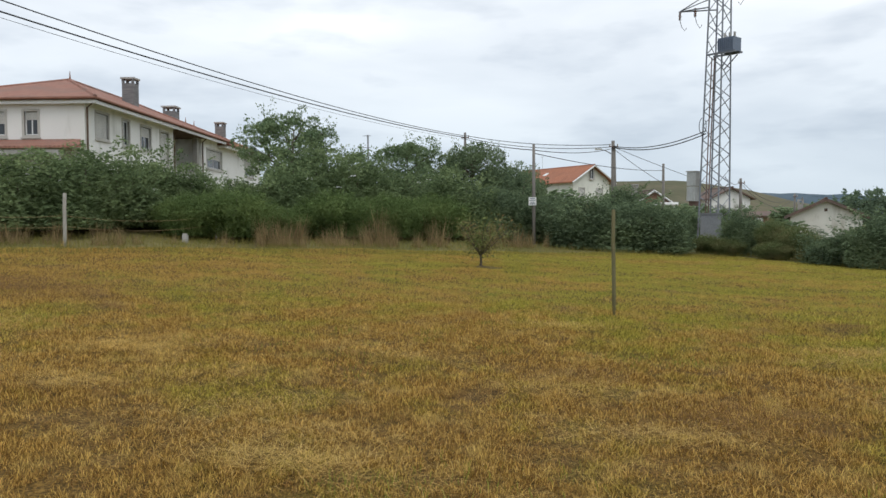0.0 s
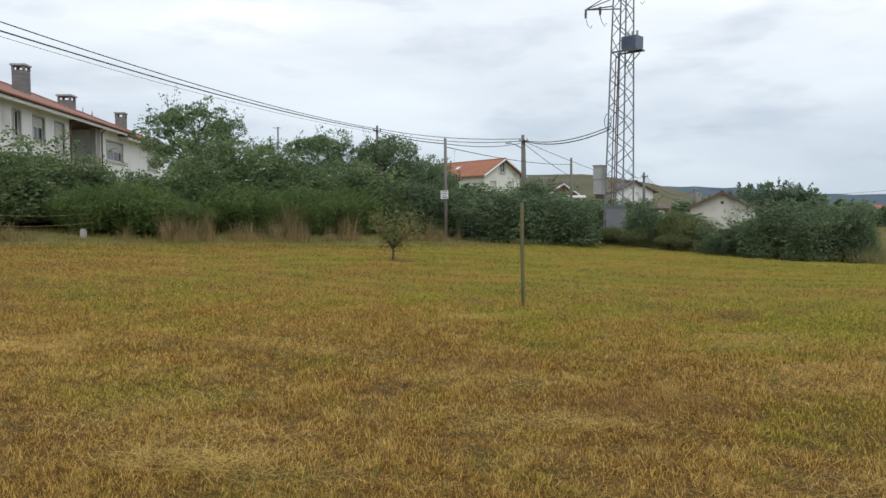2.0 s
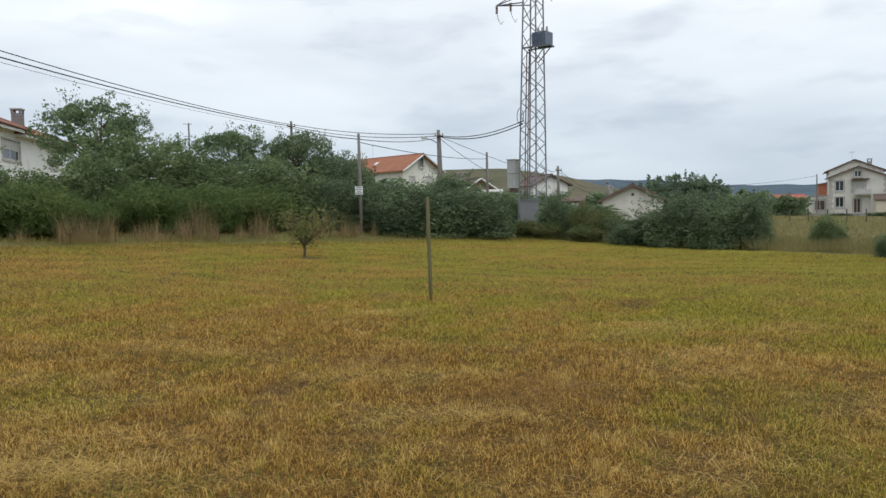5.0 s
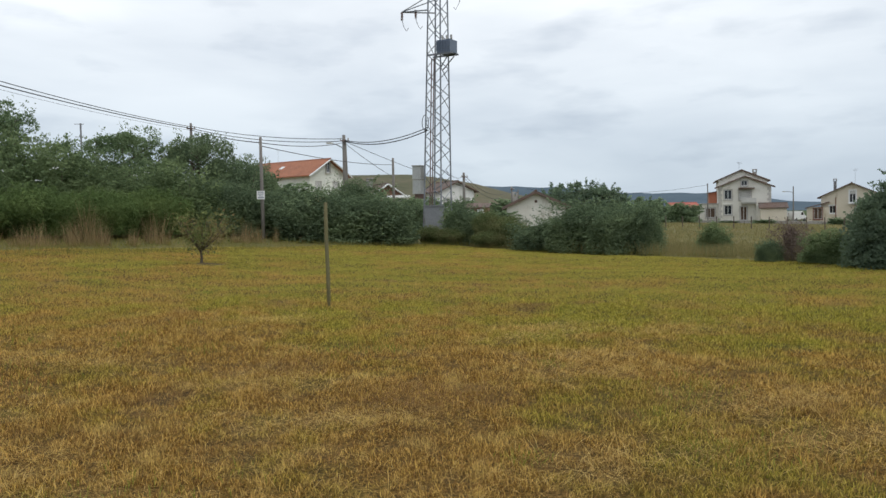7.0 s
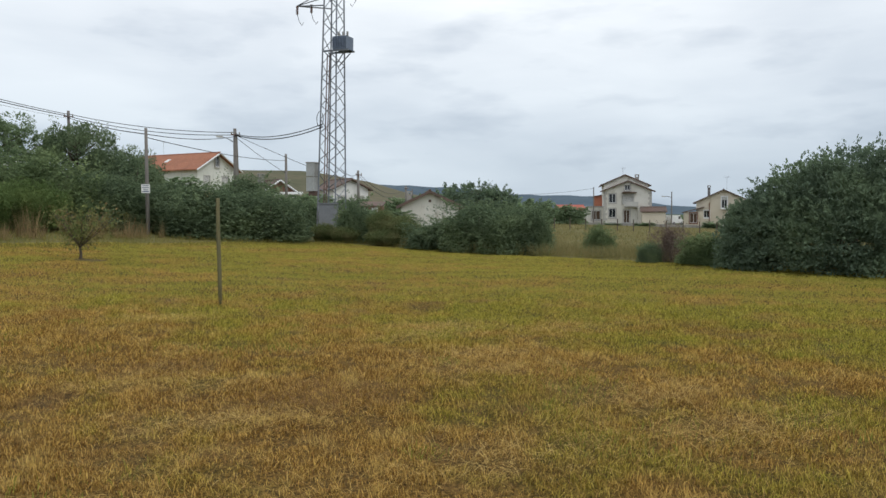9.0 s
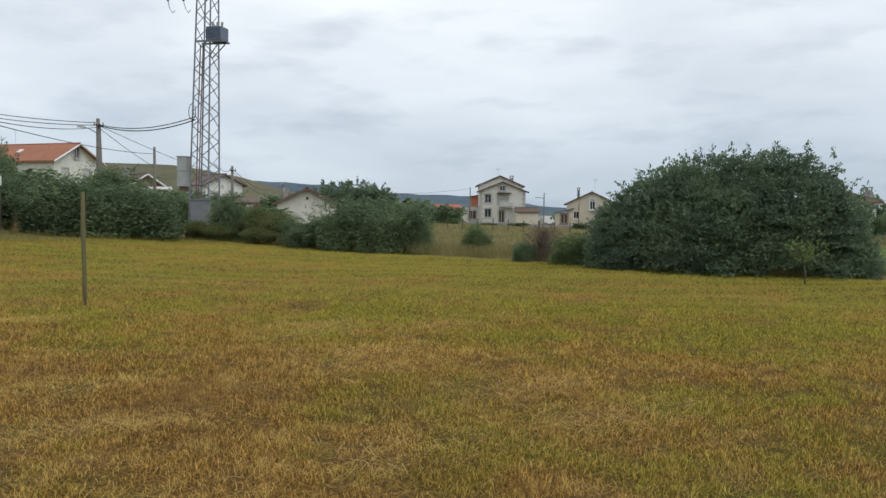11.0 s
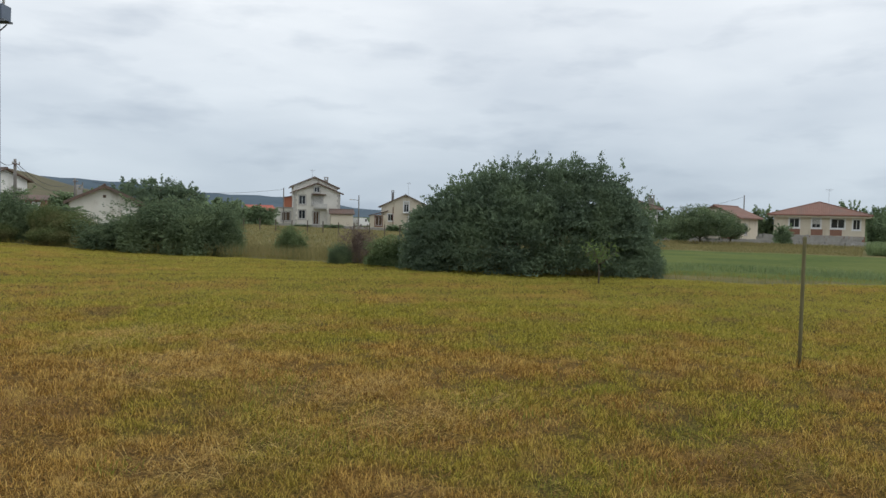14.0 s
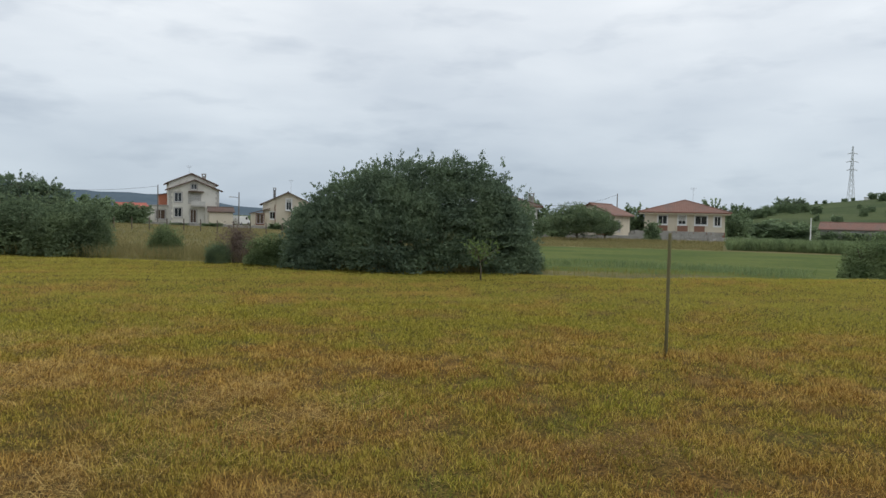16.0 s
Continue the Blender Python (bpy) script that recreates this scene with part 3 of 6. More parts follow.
for _i, (_k, _x, _y, _t, _w) in enumerate(HEDGE):
    set_shrub(_k, _x, _y, _t, _w, _i)



# ---- buildings ----
def wall(parent, m, length, h, holes, mat, gable=0.0, thick=0.3, z0=-0.6, label="", inset=0.0):
    """A wall along local x with openings right through it; its outside looks to local -y. gable: the rise of its peak."""
    xs = sorted({inset, length - inset, *[v for a, b, c, d in holes for v in (a, b)]})
    zs = sorted({z0, h, *[v for a, b, c, d in holes for v in (c, d)]})
    bm = bmesh.new()
    for x0, x1 in zip(xs, xs[1:]):
        for a, b in zip(zs, zs[1:]):
            cx, cz = (x0 + x1) / 2, (a + b) / 2
            if not any(p < cx < q and r < cz < s for p, q, r, s in holes):
                box(bm, x0, x1, 0, thick, a, b, m)
    if gable:
        tri = [(0, h), (length, h), (length / 2, h + gable)]
        a, b = [[bm.verts.new(m @ Vector((x, y, z))) for x, z in tri] for y in (0, thick)]
        bm.faces.new(a)
        bm.faces.new(b[::-1])
        for i in range(3):
            bm.faces.new((a[i], b[i], b[(i + 1) % 3], a[(i + 1) % 3]))
    bmesh.ops.remove_doubles(bm, verts=bm.verts, dist=0.0005)
    return part("wall", bm, mat, parent, label)


def window(parent, m, x, z, w, h, shut=0.0, surround=M_SURROUND, frame_mat=M_FRAME, door=False, cross=True):
    """A window in an opening of a wall, with its surround, frame, pane and, where it is let down, a roller shutter."""
    bm = bmesh.new()
    t = 0.14
    for x0, x1, z0, z1 in ((x - t, x, z - t, z + h + t), (x + w, x + w + t, z - t, z + h + t), (x, x + w, z + h, z + h + t), (x, x + w, z - t, z)):
        box(bm, x0, x1, -0.03, 0.12, z0, z1, m)
    ob = part("door" if door else "window", bm, surround, parent)
    bm = bmesh.new()
    f = 0.07
    for x0, x1, z0, z1 in ((x, x + f, z, z + h), (x + w - f, x + w, z, z + h), (x + f, x + w - f, z + h - f, z + h), (x + f, x + w - f, z, z + f)):
        box(bm, x0, x1, 0.12, 0.2, z0, z1, m)
    if cross and w > 0.7:
        box(bm, x + w / 2 - f / 2, x + w / 2 + f / 2, 0.125, 0.195, z + f, z + h - f, m)
    part("frame", bm, frame_mat, ob)
    part("pane", box(bmesh.new(), x + f, x + w - f, 0.15, 0.17, z + f, z + h - f, m), M_DARKWOOD if door else M_GLASS, ob)
    part("sill", box(bmesh.new(), x - t - 0.05, x + w + t + 0.05, -0.1, 0.0, z - t - 0.06, z - t, m), surround, ob)
    if shut:
        bm = bmesh.new()
        rows = max(3, int(h * shut / 0.09))
        for i in range(rows):
            b = z + h - f - (i + 1) * (h * shut - f) / rows
            box(bm, x + f, x + w - f, 0.09, 0.118, b, b + (h * shut - f) / rows * 0.88, m)
        part("shutter", bm, M_SHUTTER, ob)
    return ob


def slab_roof(parent, polys, thick, mat, label="", name="roof"):
    """A roof of sloping slabs; each polygon is given on its upper side."""
    bm = bmesh.new()
    for poly in polys:
        a = [bm.verts.new(Vector(p)) for p in poly]
        b = [bm.verts.new(Vector(p) - Vector((0, 0, thick))) for p in poly]
        bm.faces.new(a)
        bm.faces.new(b[::-1])
        for i in range(len(a)):
            bm.faces.new((a[i], b[i], b[(i + 1) % len(a)], a[(i + 1) % len(a)]))
    bmesh.ops.recalc_face_normals(bm, faces=bm.faces)
    return part(name, bm, mat, parent, label)


def gable_roof(parent, L, W, h, rise, oh, mat, along="y", thick=0.16, label="", y_over=None):
    """A gable roof over the rectangle L by W (centred), its ridge along local x or y."""
    a, b = (L / 2, W / 2) if along == "y" else (W / 2, L / 2)
    k = rise / a
    eo = oh if y_over is None else y_over
    e, zt = a + oh, h - oh * k + thick
    zr = h + rise + thick
    polys = [[(-e, -b - eo, zt), (0, -b - eo, zr), (0, b + eo, zr), (-e, b + eo, zt)], [(e, -b - eo, zt), (e, b + eo, zt), (0, b + eo, zr), (0, -b - eo, zr)]]
    if along == "x":
        polys = [[(y, -x, z) for x, y, z in p] for p in polys]
    roof = slab_roof(parent, polys, thick, mat, label)
    pts = [(0, -b - eo, zr), (0, b + eo, zr)]
    if along == "x":
        pts = [(y, -x, z) for x, y, z in pts]
    part("ridge_cap", tube(bmesh.new(), pts, 0.11, 8), mat, roof)
    return roof


def hip_roof(parent, L, W, h, rise, oh, mat, inset, thick=0.16, label="", band=M_WHITEPAINT):
    """A hipped roof over L by W (centred), its ridge along local y, drawn in at each end."""
    a, b, z0, z1 = L / 2 + oh, W / 2 + oh, h - 0.05, h + rise
    r0, r1 = (0, -b + inset, z1), (0, b - inset, z1)
    c = [(-a, -b, z0), (a, -b, z0), (a, b, z0), (-a, b, z0)]
    roof = slab_roof(parent, [[c[0], c[1], r0], [c[1], c[2], r1, r0], [c[2], c[3], r1], [c[3], c[0], r0, r1]], thick, mat, label)
    bm = bmesh.new()
    for p, q in ((c[0], r0), (c[1], r0), (c[2], r1), (c[3], r1), (r0, r1)):
        tube(bm, [p, q], 0.10, 6)
    part("ridge_cap", bm, mat, roof)
    part("soffit", box(bmesh.new(), -a + 0.17, a - 0.17, -b + 0.17, b - 0.17, h - thick - 0.12, h - thick - 0.06), M_WHITEPAINT, roof, "white eaves soffit")
    bm = bmesh.new()
    for p, q in ((c[0], c[1]), (c[1], c[2]), (c[2], c[3]), (c[3], c[0])):
        tube(bm, [(p[0] * 1.005, p[1] * 1.005, z0 - 0.1), (q[0] * 1.005, q[1] * 1.005, z0 - 0.1)], 0.07, 6)
    part("gutter", bm, M_BROWNTRIM, roof, "red-brown eaves gutter")
    bm, w, lo, hi = bmesh.new(), 0.06, z0 - thick - 0.22, z0 - thick - 0.02
    for x0, x1, y0, y1 in ((-a + 0.1, a - 0.1, -b + 0.1, -b + 0.1 + w), (-a + 0.1, a - 0.1, b - 0.1 - w, b - 0.1), (-a + 0.1, -a + 0.1 + w, -b + 0.1 + w, b - 0.1 - w), (a - 0.1 - w, a - 0.1, -b + 0.1 + w, b - 0.1 - w)):
        box(bm, x0, x1, y0, y1, lo, hi)
    part("fascia", bm, band, roof, "pale eaves fascia")
    return roof


def chimney(parent, x, y, z0, z1, w, mat=M_STONE, d=None):
    d = d or w
    st = part("chimney", box(bmesh.new(), x - w / 2, x + w / 2, y - d / 2, y + d / 2, z0, z1 - 0.42), mat, parent)
    for sx in (-1, 1):
        for sy in (-1, 1):
            part("cap_post", box(bmesh.new(), x + sx * w * 0.42 - 0.08, x + sx * w * 0.42 + 0.08, y + sy * d * 0.42 - 0.08, y + sy * d * 0.42 + 0.08, z1 - 0.42, z1 - 0.12), mat, st)
    part("cap", box(bmesh.new(), x - w * 0.6, x + w * 0.6, y - d * 0.6, y + d * 0.6, z1 - 0.12, z1), M_CONC, st)
    return st


SIDES = {"s": lambda L, W: pose(-L / 2, -W / 2, 0), "e": lambda L, W: pose(L / 2, -W / 2, 0, 0, 0, 90),
         "n": lambda L, W: pose(L / 2, W / 2, 0, 0, 0, 180), "w": lambda L, W: pose(-L / 2, W / 2, 0, 0, 0, 270)}


def house(name, m, L, W, h, mat, windows, label, gables="", rise=0.0, category="house", surround=M_SURROUND, group=""):
    """Four walls with windows. windows: side -> list of (x, z, w, h, shut[, 'door'])."""
    ob = thing(name, m, label, category, group)
    for side, place in SIDES.items():
        mm, length = place(L, W), L if side in "sn" else W
        mine = windows.get(side, [])
        wall(ob, mm, length, h, [(x, x + w, z, z + hh) for x, z, w, hh, *_ in mine if z + hh < h], mat, rise if side in gables else 0.0, inset=0.3 if side in "ew" else 0.0)
        for x, z, w, hh, shut, *more in mine:
            # windows up in a gable sit on its face
            window(ob, mm if z + hh < h else mm @ pose(0, -0.18, 0), x, z, w, hh, shut, surround, door=bool(more))
    return ob


def aerial(parent, x, y, z0, z1):
    bm = tube(bmesh.new(), [(x, y, z0), (x, y, z1)], 0.018, 5)
    for i, k in enumerate((0.0, 0.12, 0.24)):
        tube(bm, [(x - 0.5 + i * 0.1, y, z1 - k), (x + 0.5 - i * 0.1, y, z1 - k)], 0.01, 4)
    return part("aerial", bm, M_ZINC, parent)


def white_terrace():
    """The long two-storey white house on the rise, hipped tile roofs, a recessed porch."""
    base, h = 3.2, 5.75
    ob = thing("terraced_house", pose(-20.4, 43.4, base, 0, 0, -2.6), "long white two-storey house with red tiled hip roofs", "house")
    W = 10.0
    front = pose(-W, 0, 0)
    w_s = [(W - 3.55, 3.6, 0.78, 1.35, 0.35), (W - 5.7, 3.6, 1.0, 1.35, 0.5), (W - 8.4, 3.6, 0.8, 1.35, 0.0)]
    wall(ob, front, W, h, [(x, x + w, z, z + k) for x, z, w, k, _ in w_s], M_RENDER)
    for x, z, w, k, s in w_s:
        window(ob, front, x, z, w, k, s)
    side = pose(0, 0, 0, 0, 0, 90)
    w_e = [(1.25, 3.6, 1.5, 1.45, 0.97), (4.6, 3.5, 0.9, 1.55, 0.0), (7.2, 3.55, 1.5, 1.45, 0.45), (10.3, 2.7, 1.4, 2.3, 0.97)]
    wall(ob, side, 12.6, h, [(x, x + w, z, z + k) for x, z, w, k, _ in w_e], M_RENDER, inset=0.3)
    for x, z, w, k, s in w_e:
        window(ob, side, x, z, w, k, s, cross=k < 2)
    back = pose(-2.6, 12.9, 0, 0, 0, 90)
    wall(ob, back, 5.0, h, [(1.4, 2.5, 2.4, 4.6)], M_RENDER)
    window(ob, back, 1.4, 2.4, 1.1, 2.2, 0, door=True)
    far = pose(0, 18.2, 0, 0, 0, 90)
    w_f = [(1.3, 3.2, 3.6, 1.5, 0.5), (11.6, 3.2, 2.6, 1.4, 0.5)]
    wall(ob, far, 16.6, h, [(x, x + w, z, z + k) for x, z, w, k, _ in w_f], M_RENDER, inset=0.3)
    for x, z, w, k, s in w_f:
        window(ob, far, x, z, w, k, s)
    for m, ln in ((pose(0, 12.6, 0, 0, 0, 180), 2.6), (pose(-2.6, 18.2, 0), 2.6), (pose(0, 34.8, 0, 0, 0, 180), W), (pose(-W, 34.8, 0, 0, 0, 270), 34.8)):
        wall(ob, m, ln, h, [], M_RENDER, inset=0.3 if ln > 30 else 0.0)
    part("pillar", box(bmesh.new(), -0.4, 0.0, 17.3, 17.75, -0.6, h), M_STONE, ob, "rough stone porch pillar")
    # The dark colour stands for the porch ceiling lying in shadow.
    part("porch_ceiling", box(bmesh.new(), -2.29, 0.3, 12.62, 18.18, h - 0.35, h - 0.27), M_DARKWOOD, ob, "porch ceiling coloured dark for the shade of the recess")
    part("porch_wall", box(bmesh.new(), -0.3, 0.02, 12.62, 17.28, -0.6, 2.55), M_STONE, ob, "grey stone porch parapet")
    for y, ln, hh, mat, ins in ((11.6, 22.4, h, M_TILE, 8.0), (28.9, 11.8, h - 0.25, M_TILE_NEW, 5.6)):
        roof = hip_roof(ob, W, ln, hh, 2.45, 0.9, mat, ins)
        for o in (roof, *roof.children):
            o.data.transform(Matrix.Translation((-W / 2, y, 0)))
        for e in (-1, 1):
            bm = tube(bmesh.new(), [(-W / 2, y + e * (ln / 2 + 0.75 - ins), hh + 2.35), (-W / 2, y + e * (ln / 2 + 0.75 - ins), hh + 2.65), (-W / 2, y + e * (ln / 2 + 0.75 - ins), hh + 3.05)], [0.12, 0.05, 0.015], 6)
            part("finial", bm, M_TILE, roof)
    chimney(ob, -2.7, 11.6, 6.2, 9.05, 0.85, M_CHIMNEY)
    chimney(ob, -3.0, 19.6, 6.6, 8.25, 1.0, M_CHIMNEY)
    chimney(ob, -2.5, 30.2, 6.0, 8.35, 0.8, M_CHIMNEY)
    slab_roof(ob, [[(-W, -1.9, 2.8), (0.75, -1.9, 2.8), (-0.25, -0.01, 3.35), (-W, -0.01, 3.35)]], 0.13, M_TILE, "red tiled lean-to roof", "lean_to")
    part("beam", box(bmesh.new(), -W, -0.55, -1.8, -1.55, 2.3, 2.6), M_CONC, ob)
    for x in (-9.5, -5, -0.9):
        part("pillar", box(bmesh.new(), x, x + 0.3, -1.82, -1.52, -0.6, 2.298), M_CONC, ob)
    for x, y in ((0.07, 0.1), (0.07, 12.55), (0.07, 18.3)):
        part("downpipe", tube(bmesh.new(), [(x + 0.5, y, h - 0.2), (x + 0.03, y, h - 0.6), (x + 0.03, y, -0.5)], 0.055, 8), M_DARKWOOD, ob, "dark downpipe")
    return ob


white_terrace()


def polar(az, d):
    return d * math.sin(radians(az)), d * math.cos(radians(az))


def place(az, d, z, turn=0.0):
    """A pose at that bearing and distance whose front faces the field, turned by so many degrees."""
    return pose(*polar(az, d), z, 0, 0, turn - az)


# ---- the pylon ----
def pylon():
    x, y = 13.82, 38.65
    z = gz(x, y)
    ob = thing("lattice_pylon", pose(x, y, z, 0, 1.4, -50.5), "tall grey steel lattice pylon carrying a transformer", "pylon")
    H, b0, b1 = 15.5, 0.56, 0.33

    def half(v):
        return b0 + (b1 - b0) * v / H
    for sx in (-1, 1):
        for sy in (-1, 1):
            bm = bmesh.new()
            tube(bm, [(sx * half(v), sy * half(v), v) for v in (-0.3, 5, 10, H)], 0.052, 4)
            part("leg", bm, M_STEEL, ob)
    v, i = 0.4, 0
    while v < H - 0.5:
        s, e = half(v), half(v + 0.72)
        for axis, sign in ((0, 1), (0, -1), (1, 1), (1, -1)):
            k = 1 if (i + (axis == 1)) % 2 else -1
            p, q = (-k * s, sign * s, v), (k * e, sign * e, v + 0.72)
            if axis:
                p, q = (p[1], p[0], p[2]), (q[1], q[0], q[2])
            part("brace", tube(bmesh.new(), [p, q], 0.025, 4), M_STEEL, ob)
        v, i = v + 0.72, i + 1
    arm_z = 12.3
    for zz, ln, sx in ((arm_z, 2.3, -1), (arm_z + 0.75, 1.4, 1), (arm_z + 1.9, 1.6, -1)):
        bm = bmesh.new()
        hw = half(zz)
        for sy in (-1, 1):
            tube(bm, [(sx * hw, sy * hw, zz - 0.2), (sx * ln, 0, zz)], 0.035, 4)
            tube(bm, [(sx * hw, sy * hw, zz + 0.5), (sx * ln, 0, zz + 0.02)], 0.028, 4)
        part("crossarm", bm, M_STEEL, ob)
        for dx in (0.0, 0.9) if ln > 2 else (0.0,):
            bm = bmesh.new()
            xx = sx * (ln - dx)
            pts = [(xx, 0, zz - 0.03 * k) for k in range(15)]
            tube(bm, pts, [0.02 if k % 2 else 0.085 for k in range(15)], 8)
            part("insulator", bm, M_BROWNTRIM, ob)
            bm = tube(bmesh.new(), [(xx, 0, zz - 0.42), (xx - sx * 0.12, 0, zz - 0.8), (xx - sx * 0.3, 0, zz - 1.05), (xx - sx * 0.42, 0, zz - 0.9)], 0.016, 5)
            part("jumper", bm, M_CABLE, ob)
    # transformer on its platform
    tz = 9.68
    tank = part("transformer", box(bmesh.new(), 0.42, 1.25, -0.82, -0.1, tz, tz + 0.66), M_TANK, ob, "dark blue-grey transformer tank")
    for k in range(9):
        part("cooling_fin", box(bmesh.new(), 0.43 + k * 0.1, 0.445 + k * 0.1, -0.86, -0.82, tz + 0.08, tz + 0.6), M_TANK, tank)
    for k in range(3):
        pts = [(0.58 + k * 0.26, -0.46, tz + 0.66 + 0.03 * j) for j in range(10)]
        part("bushing", tube(bmesh.new(), pts, [0.07 if j % 2 else 0.04 for j in range(10)], 8), M_CONC, tank)
    for yy in (-0.75, -0.15):
        part("platform_beam", box(bmesh.new(), -0.2, 1.35, yy - 0.04, yy + 0.04, tz - 0.09, tz - 0.003), M_STEEL, ob)
    for yy in (-0.75, -0.15):
        part("bracket", tube(bmesh.new(), [(0.36, yy * 0.5, tz - 0.75), (1.1, yy, tz - 0.12)], 0.035, 4), M_STEEL, ob)
    for k, xx in enumerate((-0.1, 0.05)):
        part("down_cable", tube(bmesh.new(), [(xx, -0.45, tz - 0.15), (xx, -0.56, 6), (xx + 0.03, -0.68, 2), (xx, -0.76, 0.2)], 0.03, 5), M_RUST, ob)
    cab = part("cabinet", box(bmesh.new(), -1.2, -0.72, -0.65, -0.17, 2.35, 3.1), M_CABLIGHT, ob, "light grey steel switch cabinet")
    part("upper_box", box(bmesh.new(), -1.21, -0.71, -0.66, -0.16, 3.14, 3.84), M_CABLIGHT, cab)
    part("cabinet_roof", box(bmesh.new(), -1.25, -0.67, -0.7, -0.12, 3.843, 3.89), M_STONE, cab)
    part("cabinet_arm", box(bmesh.new(), -1.15, -0.5, -0.5, -0.42, 2.1, 2.347), M_RUST, ob)
    part("cable_loop", tube(bmesh.new(), [(-0.48 - 0.2 * math.sin(a), -0.5, 6.15 + 0.42 * math.cos(a)) for a in (k * 0.5 for k in range(12))], 0.018, 5), M_CABLE, ob)
    return ob


pylon()
_x, _y = 12.6, 35.6
_ob = thing("utility_cabinet", pose(_x, _y, gz(_x, _y), 0, 0, -18), "grey concrete electricity cabinet at the pylon foot", "cabinet")
part("body", box(bmesh.new(), -0.46, 0.46, -0.35, 0.35, -0.2, 1.7), M_CABGREY, _ob)
part("cap", box(bmesh.new(), -0.5, 0.5, -0.39, 0.39, 1.703, 1.76), M_CABGREY, _ob)


# ---- poles and wires ----
def pole(x, y, top, r=0.13, label="weathered grey wooden electricity pole", brace=None, arms=True):
    z = gz(x, y)
    ob = thing("utility_pole", pose(x, y, z), label, "utility pole", "electricity poles")
    part("shaft", tube(bmesh.new(), [(0, 0, -0.3), (0, 0, (top - z) * 0.5), (0, 0, top - z)], [r, r * 0.88, r * 0.7], 10), M_POLE, ob, smooth=True)
    if not arms:
        return ob
    part("bracket", box(bmesh.new(), -0.3, 0.3, -r - 0.06, -r + 0.02, top - z - 0.45, top - z - 0.38), M_RUST, ob)
    for dx in (-0.25, 0.25):
        part("insulator", tube(bmesh.new(), [(dx, -r - 0.02, top - z - 0.38), (dx, -r - 0.02, top - z - 0.3), (dx, -r - 0.02, top - z - 0.22)], [0.03, 0.05, 0.03], 8), M_CONC, ob)
    if brace:
        part("brace", tube(bmesh.new(), [(brace[0], brace[1], -0.3), (0.05, 0, top - z - 0.3)], [r, r * 0.7], 8), M_POLE, ob)
    return ob


def wire(a, b, sag, r=0.02, name="overhead_cable"):
    a, b = Vector(a), Vector(b)
    pts = [a.lerp(b, s / 24) - Vector((0, 0, sag * 4 * (s / 24) * (1 - s / 24))) for s in range(25)]
    ob = new(name, bpy.data.meshes.new(name))
    bm = tube(bmesh.new(), pts, r, 5)
    bm.to_mesh(ob.data)
    bm.free()
    ob.data.materials.append(M_CABLE)
    return tagged(ob, "black overhead cable strung between poles", "cable", "overhead cables")


P0, PB, PA, PC, P5, P6 = (1.74, 58.0), (3.95, 32.8), (11.2, 49.8), (16.23, 55.73), (25.64, 65.18), (46.4, 99.8)
pole(*P0, 8.57)
pole(*PB, 4.99, 0.085, arms=False)
pole(*PA, 7.0, 0.15, "weathered grey wooden electricity pole braced by a second leg", (0.22, 0.3))
_lamp = thing("street_lamp", pose(PA[0] - 0.1, PA[1] - 0.15, 6.35), "small street lamp on an arm fixed to the pole", "street lamp")
part("arm", tube(bmesh.new(), [(0.05, 0.1, -0.25), (-0.45, 0, 0.0), (-0.75, 0, 0.06)], 0.03, 6), M_ZINC, _lamp)
part("lamp_head", box(bmesh.new(), -1.1, -0.7, -0.1, 0.1, 0.03, 0.13), M_SHUTTER, _lamp)
pole(*PC, 5.95, 0.12, arms=False)
pole(*P5, 5.4, 0.15)
pole(*P6, 5.45, 0.16)
pole(-21.9, 4.4, 10.4, 0.14)
wire((-21.9, 4.4, 9.53), (*P0, 8.2), 1.0, 0.028)
wire((-21.9, 4.4, 10.23), (*P0, 8.32), 1.15, 0.022)
wire((-21.9, 4.4, 9.38), (*P0, 8.05), 1.04, 0.009)
wire((*P0, 8.35), (*PA, 6.75), 0.3, 0.022)
wire((*P0, 8.2), (*PA, 6.6), 0.4, 0.022)
wire((*P0, 8.1), (*PB, 4.75), 0.12, 0.022)
wire((*PB, 4.62), (*PC, 5.45), 0.22, 0.018)
wire((*PB, 4.75), (*PA, 6.5), 0.2, 0.018)
wire((*PA, 6.6), (13.25, 38.2, 6.05), 0.45, 0.03)
wire((*PA, 6.65), (13.25, 38.2, 6.2), 0.4, 0.026)
wire((*PA, 6.6), (*P5, 4.1), 0.15, 0.018)
wire((*PA, 6.5), (*PC, 4.5), 0.1, 0.018)
wire((*P5, 5.2), (*P6, 5.1), 1.3, 0.022)
wire((*P5, 5.0), (*P6, 4.9), 1.6, 0.018)
wire((*P5, 5.2), (14.3, 38.4, 3.9), 0.35, 0.018)

_z = gz(*PB)
_ob = thing("warning_sign", pose(PB[0] - 0.07, PB[1] - 0.13, 2.54, 0, 0, -7), "small white notice with dark lines fixed to a pole", "sign")
part("panel", box(bmesh.new(), -0.165, 0.165, -0.012, 0.012, -0.175, 0.175), M_WHITEPAINT, _ob)
for _i, (_w, _h) in enumerate(((0.23, 0.03), (0.26, 0.03), (0.17, 0.03), (0.25, 0.04))):
    part("line", box(bmesh.new(), -_w / 2, _w / 2, -0.017, -0.012, 0.105 - _i * 0.08, 0.105 - _i * 0.08 + _h), M_TANK, _ob, "dark line of small print")
part("strap", box(bmesh.new(), -0.05, 0.15, 0.012, 0.03, -0.02, 0.02), M_ZINC, _ob)

